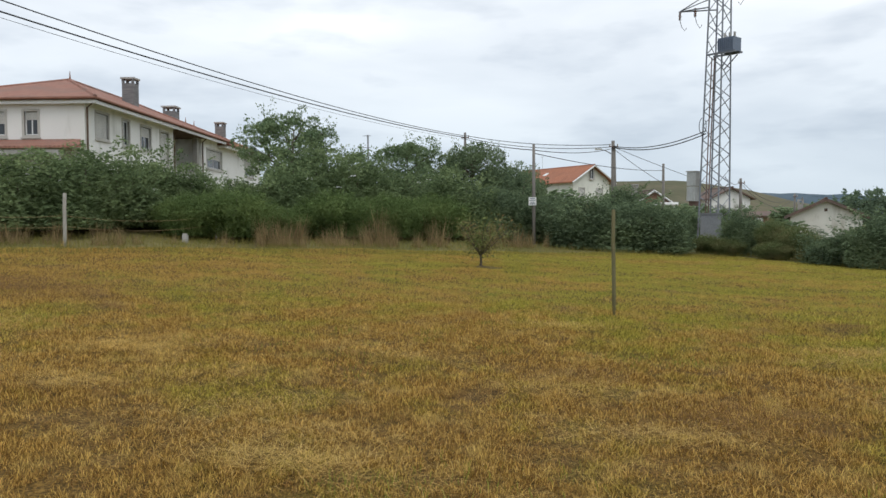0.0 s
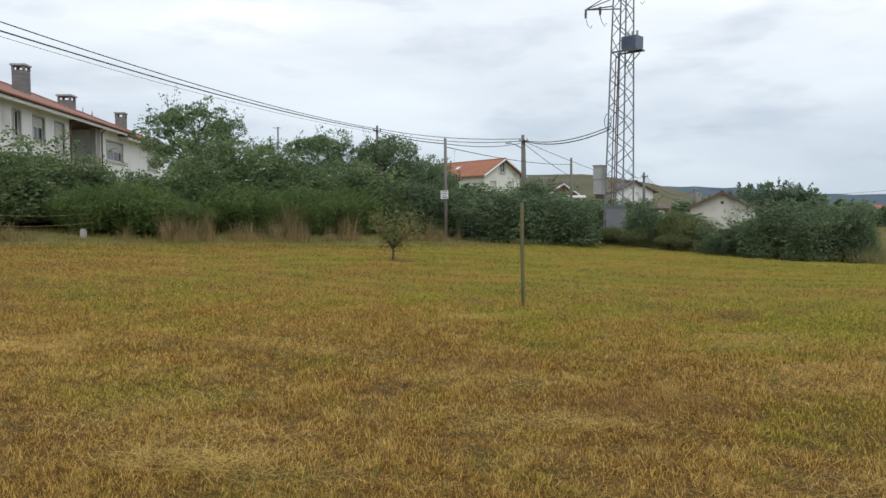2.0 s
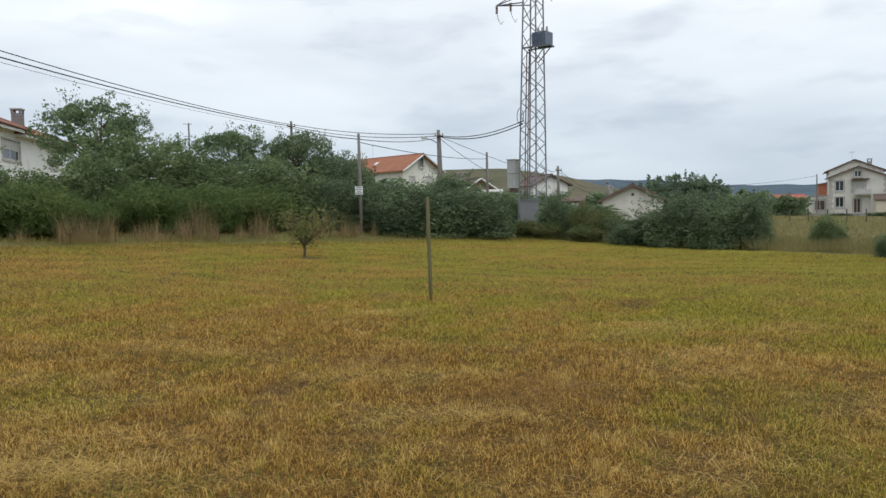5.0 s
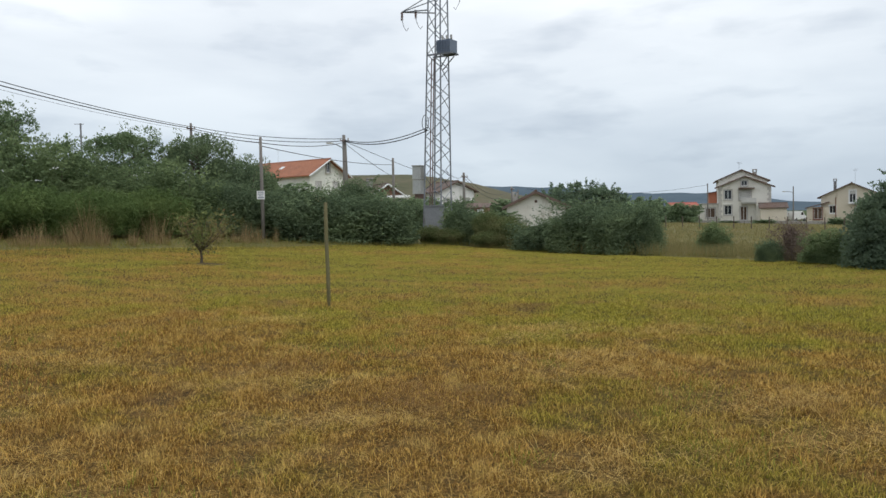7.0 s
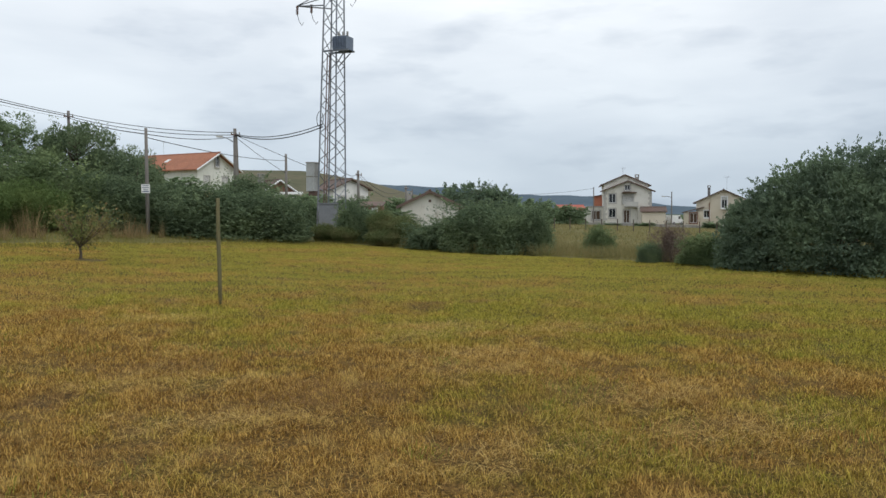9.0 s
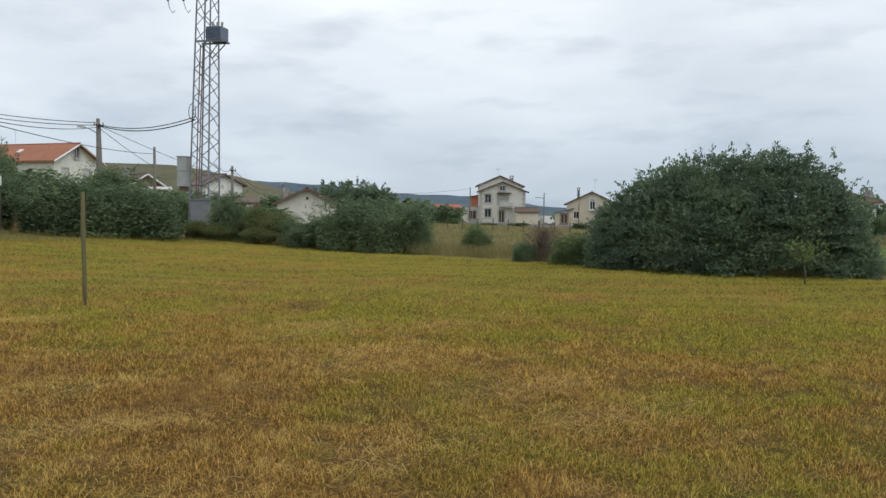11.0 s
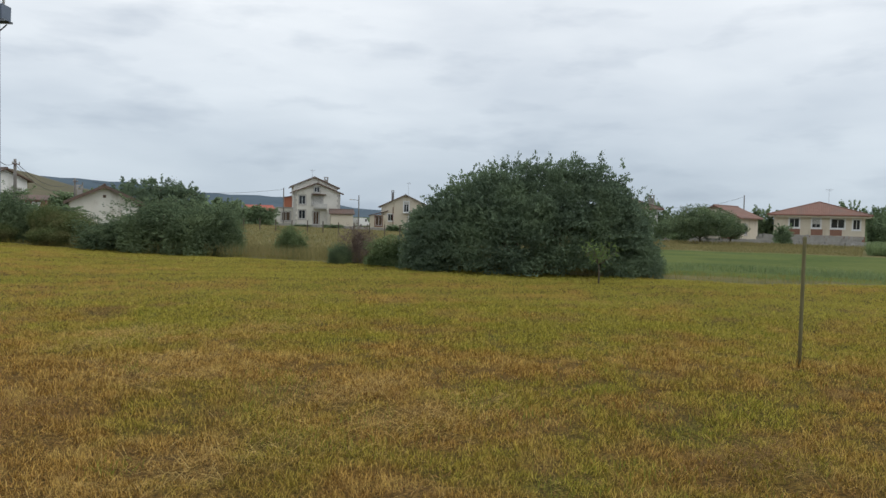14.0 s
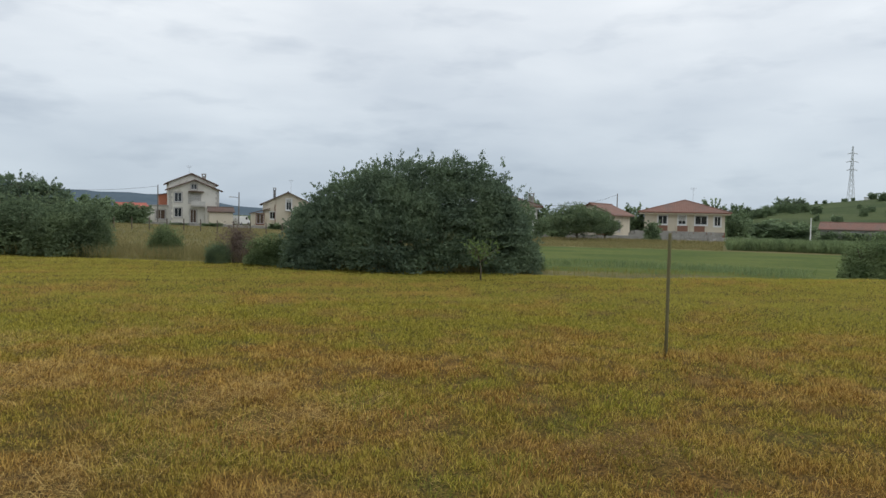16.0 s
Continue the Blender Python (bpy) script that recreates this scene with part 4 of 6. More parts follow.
# ---- trees of the hedgerow ----
tree("tree", pose(-7.9, 39.2, gz(-7.9, 39.2)), 3, 7.55 - gz(-7.9, 39.2), 5.7, 1.6, L_TREE, "airy grey-green tree with a ragged crown in the hedge", n=17000, clumps=80, leaf=0.13, spread=0.17)
tree("tree", pose(-4.6, 39.9, gz(-4.6, 39.9)), 5, 5.5 - gz(-4.6, 39.9), 2.3, 1.0, L_TREE, "small ragged tree showing over the hedge", n=2600, clumps=18, leaf=0.15, spread=0.26)
tree("tree", pose(-1.7, 41.0, gz(-1.7, 41.0)), 8, 6.2 - gz(-1.7, 41), 5.6, 1.0, L_TREE, "broad leafy tree with loose top shoots in the hedge", n=20000, clumps=50, leaf=0.12, spread=0.26)
tree("tree", pose(1.8, 43.0, gz(1.8, 43)), 9, 6.5 - gz(1.8, 43), 4.4, 1.0, L_DARK, "dense dark green tree behind the hedge", n=20000, clumps=46, leaf=0.12, spread=0.3)
tree("tree", pose(4.2, 45.0, gz(4.2, 45)), 12, 5.2 - gz(4.2, 45), 4.0, 0.8, L_DARK, "dark green tree sloping down behind the hedge", n=12000, clumps=36, leaf=0.12, spread=0.3)
for _s, _az, _d, _top, _w in ((21, 28.4, 84, 4.6, 6.0), (22, 30.4, 86, 5.0, 5.5), (23, 32.0, 84, 4.4, 4.5)):
    _x, _y = polar(_az, _d)
    tree("tree", pose(_x, _y, gz(_x, _y)), _s, _top - gz(_x, _y), _w, 0.8, L_SALLOW, "ragged tree behind the small white house", n=3600, clumps=26, leaf=0.28, spread=0.26)


# ---- the big bush at the field corner ----
def big_bush():
    az, d = 57.9, 22.4
    x, y = polar(az, d)
    z = gz(x, y) - 0.05
    rng = np.random.default_rng(77)
    ob = thing("sallow_bush", pose(x, y, z, 0, 0, -az), "broad dense dark green bush with feathery top shoots", "bush")
    # leaf clumps over a broad uneven dome, with upward shoots along the skyline
    n = 720
    cx, e = np.linspace(-3.4, 3.4, n) + rng.normal(size=n) * 0.05, ((np.arange(n) * 0.618034) % 1) ** 0.9
    th = np.where(rng.uniform(0, 1, n) < 0.62, 1, -1) * np.arccos(np.clip(e, 0, 1))
    top = np.interp(cx, (-3.6, -3.0, -2.1, -0.9, 0.2, 1.9, 2.5, 2.9, 3.3), (1.05, 2.05, 2.75, 3.3, 3.42, 3.42, 3.0, 2.1, 1.1)) * rng.uniform(0.94, 1.03, n)
    deep = 2.0 * np.sqrt(np.maximum(0.08, 1 - (cx / 3.8) ** 2))
    shell = rng.uniform(0.78, 1.0, n)
    c = np.stack([cx, -deep * np.sin(th) * shell, 0.15 + (top - 0.15) * e * np.where(e > 0.5, shell, 1)], 1)
    out = np.stack([cx * 0.25, -np.sin(th) * 1.2, np.cos(th) + 0.25], 1)
    out /= np.linalg.norm(out, axis=1)[:, None]
    k = rng.integers(0, n, 150000)
    q = rng.normal(size=(len(k), 3))
    q /= np.linalg.norm(q, axis=1)[:, None]
    p = c[k] + q * [0.46, 0.46, 0.15] * rng.uniform(0.3, 1.0, len(k))[:, None] ** 0.5
    # the sprays droop at their outer ends
    p[:, 2] -= 0.5 * np.maximum(0, ((p - c[k]) * out[k]).sum(1)) ** 1.5
    p[:, 2] = np.maximum(p[:, 2], 0.03 + rng.uniform(0, 0.15, len(k)))
    pts, outs = [p], [q * 0.6 + out[k]]
    for i in range(n):
        if c[i, 2] > 1.0:
            for _ in range(3):
                start = c[i] + rng.normal(size=3) * 0.12 + out[i] * 0.1
                way = out[i] * [0.6, 0.6, 1] + rng.normal(size=3) * 0.3
                s = rng.uniform(0, 0.19, 17)[:, None]
                pts.append(start + way * s + rng.normal(size=(17, 3)) * 0.03)
                outs.append(np.tile(way, (17, 1)))
    for k in range(9):
        a = k * 0.7
        bm = tube(bmesh.new(), [(0.25 * math.cos(a), 0.2 * math.sin(a), -0.05), (0.8 * math.cos(a), 0.6 * math.sin(a), 0.9), (1.7 * math.cos(a), 1.1 * math.sin(a), 1.9)], [0.09, 0.06, 0.02], 6)
        part("stem", bm, M_BARK, ob)
    part_me("foliage", leaf_mesh("foliage", np.concatenate(pts), 0.08, L_SALLOW, rng, 0.05, 0.5, np.concatenate(outs), np.concatenate(outs) * 0.5 + [0, 0, 0.5]), None, ob)


big_bush()


# ---- in the field ----
def sapling(x, y, h, w, seed, mat, n, label, stem, trunk_r=0.028):
    rng = np.random.default_rng(seed)
    ob = thing("sapling", pose(x, y, gz(x, y)), label, "sapling")
    bm = bmesh.new()
    tube(bm, [(0, 0, -0.08), (0.02, 0, stem * 0.5), (0.0, 0.02, stem)], [trunk_r * 1.3, trunk_r, trunk_r * 0.9], 8)
    part("trunk", bm, M_BARK, ob, smooth=True)
    pts = []
    for k in range(11):
        a, s = k * 2.4, rng.uniform(0.45, 1.0)
        tip = Vector((math.cos(a) * w * 0.5 * s, math.sin(a) * w * 0.5 * s, h * (1.02 - 0.28 * s) * rng.uniform(0.88, 1.0)))
        mid = Vector((tip.x * 0.45, tip.y * 0.45, stem + (tip.z - stem) * 0.4))
        part("branch", tube(bmesh.new(), [(0, 0, stem * 0.92), mid, tip], [trunk_r * 0.6, trunk_r * 0.4, trunk_r * 0.15], 5), M_BARK, ob)
        for t in np.linspace(0.25, 1.05, n // 11):
            c = np.array(Vector((0, 0, stem)).lerp(mid, min(1, t * 2)) if t < 0.5 else mid.lerp(tip, t * 2 - 1))
            pts.append(c + rng.normal(size=3) * 0.085 * w)
    part_me("leaves", leaf_mesh("leaves", np.array(pts), 0.085, mat, rng, 0.2, 0.5), None, ob)


sapling(1.05, 21.0, 1.55, 1.75, 4, L_APPLE, 1300, "small young fruit tree with sparse leaves in the mown field", 0.36, 0.034)
sapling(*polar(63.2, 19.0), 1.2, 1.05, 6, L_LIGHT, 260, "thin young sapling with pale green leaves before the bush", 0.5, 0.018)


def timber_post(x, y, h, r, label, lean=(0, 0), sides=8, mat=M_POST, name="timber_post"):
    ob = thing(name, pose(x, y, gz(x, y), lean[0], lean[1], 20), label, "post")
    bm = bmesh.new()
    tube(bm, [(0, 0, -0.25), (0.004, 0, h * 0.3), (-0.005, 0.003, h * 0.7), (0, 0, h - 0.02), (0, 0, h)], [r, r * 0.97, r * 0.98, r * 0.93, r * 0.75], sides)
    part("shaft", bm, mat, ob, smooth=True)
    bm = bmesh.new()
    rng = random.Random(int(x * 10))
    for k in range(34):
        a, q = rng.uniform(0, 6.28), rng.uniform(0.02, 0.14)
        p = Vector((math.cos(a) * q, math.sin(a) * q, -0.02))
        t = p + Vector((rng.uniform(-0.06, 0.06), rng.uniform(-0.06, 0.06), rng.uniform(0.1, 0.26)))
        s = Vector((math.sin(a), -math.cos(a), 0)) * 0.004
        bm.faces.new([bm.verts.new(v) for v in (p - s, p + s, t)])
    part("tuft", bm, M_BLADE, ob, "tuft of long grass left round the foot")
    return ob


timber_post(2.77, 12.23, 1.78 - gz(2.77, 12.23), 0.033, "slim square mossy timber post standing alone in the field", (0, -0.3), 6)
timber_post(9.03, 2.0, 1.42 - gz(9.03, 2.0), 0.021, "thin grey-brown leaning post standing alone in the field", (0, -1.6), 6)
_fp = timber_post(-9.84, 19.71, 2.42 - gz(-9.84, 19.71), 0.05, "pale weathered pointed fence post at the field edge", (0, 1.0), 7, M_PALEPOST, "fence_post")
for _x, _y in ((-13.6, 18.4), (-7.3, 24.4)):
    timber_post(_x, _y, 0.85, 0.05, "pale weathered fence post half hidden in brambles", (0, 1.5), 7, M_PALEPOST, "fence_post")
for _k in (0.52, 0.8):
    for _a, _b in (((-13.6, 18.4), (-9.84, 19.71)), ((-9.84, 19.71), (-7.3, 24.4))):
        _o = wire((*_a, gz(*_a) + _k), (*_b, gz(*_b) + _k), 0.16, 0.0035, "fence_wire")
        tagged(_o, "slack rusty wire between old fence posts", "wire", "fence wires")
        _o.data.materials[0] = M_REEDS


def marker_stone(x, y, w, h):
    bm = bmesh.new()
    bmesh.ops.create_cube(bm, size=1)
    bmesh.ops.bevel(bm, geom=bm.edges[:], offset=0.16, segments=2, affect="EDGES")
    for v in bm.verts:
        v.co = Vector((v.co.x * w * (1 - 0.12 * v.co.z), v.co.y * w * 0.7, (v.co.z + 0.42) * h)) + Vector((noise.noise(v.co * 3), noise.noise(v.co * 3 + Vector((9, 0, 0))), 0)) * 0.02
    me = bpy.data.meshes.new("marker_stone")
    bm.to_mesh(me)
    bm.free()
    me.materials.append(M_CONC)
    ob = new("marker_stone", me)
    ob.location = (x, y, gz(x, y))
    tagged(ob, "small pale boundary stone in the grass", "stone")


marker_stone(-7.74, 22.76, 0.17, 0.31)
_me = bpy.data.meshes.new("bare_soil")
_bm = bmesh.new()
_c = _bm.verts.new((0, 0, 0.05))
_rim = [_bm.verts.new(((0.62 + 0.1 * math.sin(3.1 * a)) * math.cos(a), (0.5 + 0.1 * math.cos(2.3 * a)) * math.sin(a), -0.03)) for a in (k * math.pi / 12 for k in range(24))]
for _i in range(24):
    _bm.faces.new((_c, _rim[_i], _rim[(_i + 1) % 24]))
_bm.to_mesh(_me)
_bm.free()
_me.materials.append(surface("bare_soil", (0.10, 0.075, 0.035), (0.15, 0.115, 0.055), 3, 30, 0.95, 0, 0.1, 0.8))
_o = tagged(new("bare_soil", _me), "ring of bare brown soil round the young fruit tree", "soil", kind="structure")
_o.location = (1.05, 21.0, gz(1.05, 21.0))


def reed_tuft(seed):
    rng = np.random.default_rng(seed)
    ob = thing("reed_tuft", Matrix(), "tuft of dry straw-brown tall grass at the hedge foot", "grass tuft", "dry grass tufts")
    n = 300
    a, q = rng.uniform(0, 6.28, n), np.sqrt(rng.uniform(0, 1, n))
    base = np.stack([np.cos(a) * q * 0.55, np.sin(a) * q * 0.3, np.full(n, -0.02)], 1)
    tall = 0.18 + (rng.uniform(0.0, 1.0, n) ** 1.7) * 1.15 * (1 - 0.45 * q**2)
    tip = base * [1.12, 1.12, 1] + np.stack([rng.normal(size=n) * 0.2 * tall, rng.normal(size=n) * 0.2 * tall, tall], 1)
    side = np.stack([-np.sin(a), np.cos(a), 0 * a], 1) * rng.uniform(0.002, 0.0055, n)[:, None]
    mid = (base + tip) / 2 + rng.normal(size=(n, 3)) * [0.03, 0.03, 0.02]
    v = np.stack([base - side, base + side, mid + side * 0.8, tip, mid - side * 0.8], 1).reshape(-1, 3)
    part_me("straw", raw_mesh("straw", v, np.arange(5 * n).reshape(n, 5), L_DRY), None, ob)
    return ob


_tufts = [reed_tuft(s) for s in (1, 2)]
REEDS = [(-5.3, 23.6, 1.25), (-4.9, 23.9, 1.3), (-4.5, 24.1, 1.0), (-3.4, 25.2, 1.0), (-2.6, 25.9, 1.2), (-2.2, 26.2, 1.3), (-1.8, 26.4, 1.1), (-0.9, 27.2, 0.9), (-0.2, 27.9, 1.1), (2.6, 30.4, 0.9), (3.4, 30.9, 1.0),
         (4.3, 31.4, 0.7), (-10.9, 19.4, 0.95), (-11.6, 19.0, 0.9), (-9.3, 20.6, 0.7), (-8.6, 21.3, 0.6), (-12.2, 18.9, 0.9), (-10.2, 20.0, 0.7), (5.4, 31.8, 0.6), (-6.6, 22.9, 0.5),
         (-5.6, 23.4, 1.0), (-3.8, 24.8, 1.1), (1.9, 29.9, 0.8), (3.0, 30.5, 1.1), (-12.9, 18.6, 0.8), (-11.2, 19.1, 0.7), (-9.0, 21.0, 0.8), (-7.9, 22.3, 0.5)]
for _i, (_x, _y, _s) in enumerate(REEDS):
    _o = _tufts[_i] if _i < 2 else copy_thing(_tufts[_i % 2], Matrix())
    _o.matrix_world = pose(_x, _y, gz(_x, _y), 0, 0, _i * 67) @ Matrix.Diagonal((_s * 1.15, _s * 1.15, _s, 1))
    _o.rotation_euler, _o.scale, _o.location = (0, 0, _i * 1.17), (_s * (0.75 + 0.35 * math.sin(_i * 2.7)), _s * 0.7, _s * (0.85 + 0.25 * math.sin(_i * 4.1))), (_x, _y, gz(_x, _y))


def flower_heads():
    """A few white flower heads showing on the face of the hedge."""
    rng = random.Random(12)
    bm = bmesh.new()
    for x, y, z in ((-5.2, 29.4, 3.35), (-4.2, 30.6, 3.1), (-3.6, 30.6, 3.55), (-1.1, 34.2, 3.45), (-0.7, 34.3, 3.6), (0.9, 35.0, 3.2), (-11.0, 21.8, 2.9), (-9.2, 24.4, 2.7), (-12.4, 19.6, 2.6)):
        for _ in range(7):
            p = Vector((x + rng.gauss(0, 0.07), y + rng.gauss(0, 0.05), z + rng.gauss(0, 0.025)))
            bmesh.ops.create_icosphere(bm, subdivisions=1, radius=rng.uniform(0.02, 0.035), matrix=Matrix.Translation(p) @ Matrix.Diagonal((1.3, 1.0, 0.6, 1)))
    me = bpy.data.meshes.new("flower_heads")
    bm.to_mesh(me)
    bm.free()
    me.materials.append(M_WHITEPAINT)
    tagged(new("flower_heads", me), "small white flower heads on the hedge", "flowers", kind="stuff")


flower_heads()


# ---- houses in the distance ----
def pale_gable_house():
    rz = 34
    gx, gy = polar(11.1, 138)
    cx, cy = gx - 9 * math.sin(radians(rz)), gy + 9 * math.cos(radians(rz))
    ob = house("house", pose(cx, cy, 5.6, 0, 0, rz), 9, 18, 3.7, M_PALE, {"s": [(1.5, 0.9, 1.3, 1.4, 0.97), (5.8, 0.9, 1.5, 1.4, 0.97), (4.0, 4.0, 1.0, 1.9, 0)], "w": [(3, 0.9, 1.3, 1.3, 0.5), (8, 0.9, 1.3, 1.3, 0.5)]},
               "pale house with a bright orange tiled gable roof", "sn", 2.6)
    roof = gable_roof(ob, 9, 18, 3.7, 2.6, 0.9, M_TILE_NEW, "y", 0.2, y_over=0.9)
    k = 2.6 / 4.5
    for s in (-1, 1):
        part("bargeboard", tube(bmesh.new(), [(s * 5.4, -9.93, 3.7 - 0.9 * k + 0.02), (0, -9.93, 6.3 + 0.02)], 0.13, 4), M_WHITEPAINT, roof, "white bargeboard")
    part("rooflight", box(bmesh.new(), -0.5, 0.5, -0.4, 0.4, -0.02, 0.1, Matrix.Translation((-2.3, 0.5, 5.18)) @ Matrix.Rotation(-math.atan(k), 4, "Y")), M_WHITEPAINT, roof)
    aerial(ob, -0.5, 3.5, 6.3, 8.9)


def small_brick_house():
    ob = house("cottage", place(15.0, 110, 2.3, 20), 4.6, 6, 2.2, M_BRICKRED, {"s": [(1.7, 0.6, 1.1, 1.2, 0)]}, "small red brick cottage with white bargeboards", "sn", 1.5)
    roof = gable_roof(ob, 4.6, 6, 2.2, 1.5, 0.5, M_TILE_OLD, "y")
    for s in (-1, 1):
        part("bargeboard", tube(bmesh.new(), [(s * 2.8, -3.53, 2.2 - 0.33), (0, -3.53, 3.72)], 0.12, 4), M_WHITEPAINT, roof, "white bargeboard")
    chimney(ob, -1.2, 1.0, 2.6, 4.8, 0.7)
    x, y = polar(16.3, 104)
    o2 = thing("garden_shed", pose(x, y, gz(x, y), 0, 0, -16), "low white shed behind the hedge", "shed")
    part("wall", box(bmesh.new(), -1.6, 1.6, -1, 1, -0.3, 1.7), M_OLDWHITE, o2)
    slab_roof(o2, [[(-1.8, -1.2, 1.75), (1.8, -1.2, 1.75), (1.8, 1.2, 2.1), (-1.8, 1.2, 2.1)]], 0.08, M_SHUTTER)


def house_behind_pylon():
    ob = house("house", place(20.1, 104, 1.6, 28), 5.2, 5.5, 3.1, M_RENDER, {"s": [(0.6, 0.9, 1.2, 1.2, 0.4), (3.2, 0.9, 1.2, 1.2, 0.4)], "w": [(2, 0.9, 1.2, 1.2, 0)]}, "white house with a brown tiled roof behind the pylon", "sn", 1.2)
    gable_roof(ob, 5.2, 5.5, 3.1, 1.2, 0.5, M_TILE_OLD, "y")
    ob = house("outbuilding", place(22.4, 78, 0.1, -5), 2.4, 3, 2.1, M_BROWNTRIM, {"s": [(0.3, 0.8, 0.4, 1.0, 0), (1.5, 0.7, 0.4, 1.1, 0)]}, "low red brick outbuilding with white framed windows", "ew", 0.0, "outbuilding", M_WHITEPAINT)
    slab_roof(ob, [[(-1.35, -1.7, 2.15), (1.35, -1.7, 2.15), (1.35, 1.7, 2.6), (-1.35, 1.7, 2.6)]], 0.1, M_TILE_OLD)


def white_cottage():
    """The low whitewashed house in the hedge."""
    x, y = polar(26.7, 75)
    ob = house("white_cottage", pose(x, y, -0.5, 0, 0, -24), 5.4, 8, 2.6, M_OLDWHITE, {"w": [(2.5, 0.8, 1.0, 1.2, 0.4)]}, "low whitewashed cottage with a brown tiled gable roof", "sn", 1.25)
    gable_roof(ob, 5.4, 8, 2.6, 1.25, 0.45, M_TILE_OLD, "y", 0.26, y_over=0.5)
    # No opening here: a dark block gives the shade inside the vent.
    part("vent_hole", box(bmesh.new(), -0.12, 0.12, -4.008, -3.9, 3.0, 3.25), M_DARKWOOD, ob)
    chimney(ob, -1.8, 1.8, 2.9, 4.2, 0.45, M_STONE)


def white_tall_house():
    """The tall white house with quoins and a double gable."""
    L, W, h = 7.6, 9.0, 5.2
    ob = house("house", place(41.25, 131, -0.25, 4), L, W, h, M_OLDWHITE,
               {"s": [(0.85, 0.9, 1.1, 1.45, 0.0), (3.2, 0.0, 0.95, 2.1, 0.0, "door"), (0.85, 3.3, 1.1, 1.45, 0.0), (3.0, 3.2, 1.7, 1.5, 0.97)], "e": [(2, 0.9, 1.0, 1.4, 0), (5.5, 3.4, 1.0, 1.4, 0)]},
               "tall old white house with stone quoins and a double gable roof", "s", 1.5)
    wall_m = SIDES["s"](L, W)
    window(ob, wall_m @ pose(0, -0.18, 0), 3.3, 5.3, 0.9, 0.85, 0)
    # the lower gable in front, the taller body set back behind it
    y0, y1, y2 = -W / 2 - 0.5, -W / 2 + 0.9, W / 2 + 0.5
    slab_roof(ob, [[(-4.35, y0, 5.16), (0, y0, 6.88), (0, y1, 6.88), (-4.35, y1, 5.16)], [(4.35, y0, 5.16), (4.35, y1, 5.16), (0, y1, 6.88), (0, y0, 6.88)]], 0.18, M_TILE_OLD)
    bm = bmesh.new()
    prof = [(-3.8, 5.0), (3.3, 5.0), (3.3, 6.15), (-0.4, 7.72), (-3.8, 6.28)]
    ends = [[bm.verts.new((px, py, pz)) for px, pz in prof] for py in (-W / 2 + 0.6, W / 2 - 0.02)]
    bm.faces.new(ends[0])
    bm.faces.new(ends[1][::-1])
    for i in range(5):
        bm.faces.new((ends[0][i], ends[1][i], ends[1][(i + 1) % 5], ends[0][(i + 1) % 5]))
    bmesh.ops.recalc_face_normals(bm, faces=bm.faces)
    part("upper_wall", bm, M_OLDWHITE, ob)
    y3 = -W / 2 + 0.25
    slab_roof(ob, [[(-4.3, y3, 6.24), (-0.4, y3, 7.92), (-0.4, y2, 7.92), (-4.3, y2, 6.24)], [(3.75, y3, 6.13), (3.75, y2, 6.13), (-0.4, y2, 7.92), (-0.4, y3, 7.92)]], 0.18, M_TILE_OLD)
    for s in (-1, 1):
        for k in range(12):
            w = 0.55 if k % 2 else 0.35
            part("quoin", box(bmesh.new(), s * L / 2 - (w if s > 0 else 0.02), s * L / 2 + (0.02 if s > 0 else w), -W / 2 - 0.03, -W / 2 + 0.3, k * 0.42, k * 0.42 + 0.38), M_SURROUND, ob)
    part("canopy", box(bmesh.new(), -0.9, 1.4, -W / 2 - 0.9, -W / 2, 4.85, 5.0), M_DARKWOOD, ob)
    stair = part("outside_stair", box(bmesh.new(), -0.5, 1.6, -W / 2 - 1.1, -W / 2 - 0.05, 2.55, 2.75), M_CONC, ob)
    for k in range(12):
        part("step", box(bmesh.new(), 1.6 + k * 0.2, 1.82 + k * 0.2, -W / 2 - 1.1, -W / 2 - 0.05, -0.2, 2.5 - k * 0.22), M_OLDWHITE, stair)
    part("balustrade", box(bmesh.new(), -0.5, 1.6, -W / 2 - 1.15, -W / 2 - 1.1, 2.75, 3.4), M_SHUTTER, stair)
    chimney(ob, 1.9, 1.0, 6.2, 8.1, 0.6)
    aerial(ob, -0.4, 1.5, 7.6, 9.3)
    o2 = house("outbuilding", place(39.1, 130, -0.25, 4), 3.0, 5, 2.6, M_OLDWHITE, {"s": [(0.7, 0.5, 1.4, 1.5, 0.0, "door")]}, "low flat-roofed annexe beside the white house", category="outbuilding")
    slab_roof(o2, [[(-1.7, -2.7, 2.75), (1.7, -2.7, 2.75), (1.7, 2.7, 2.8), (-1.7, 2.7, 2.8)]], 0.14, M_CONC)
    o3 = house("outbuilding", place(39.45, 134.5, -0.25, 4), 2.2, 4, 4.6, M_ORANGEWALL, {}, "unplastered orange brick annexe", category="outbuilding")
    slab_roof(o3, [[(-1.3, -2.2, 4.5), (1.3, -2.2, 5.0), (1.3, 2.2, 5.0), (-1.3, 2.2, 4.5)]], 0.12, M_TILE_OLD)
    o4 = house("outbuilding", place(43.2, 126, -0.35, 4), 3.6, 4, 1.9, M_CREAM, {}, "low plastered outhouse with an old tiled roof", category="outbuilding")
    gable_roof(o4, 3.6, 4, 1.9, 0.6, 0.25, M_TILE_OLD, "x")


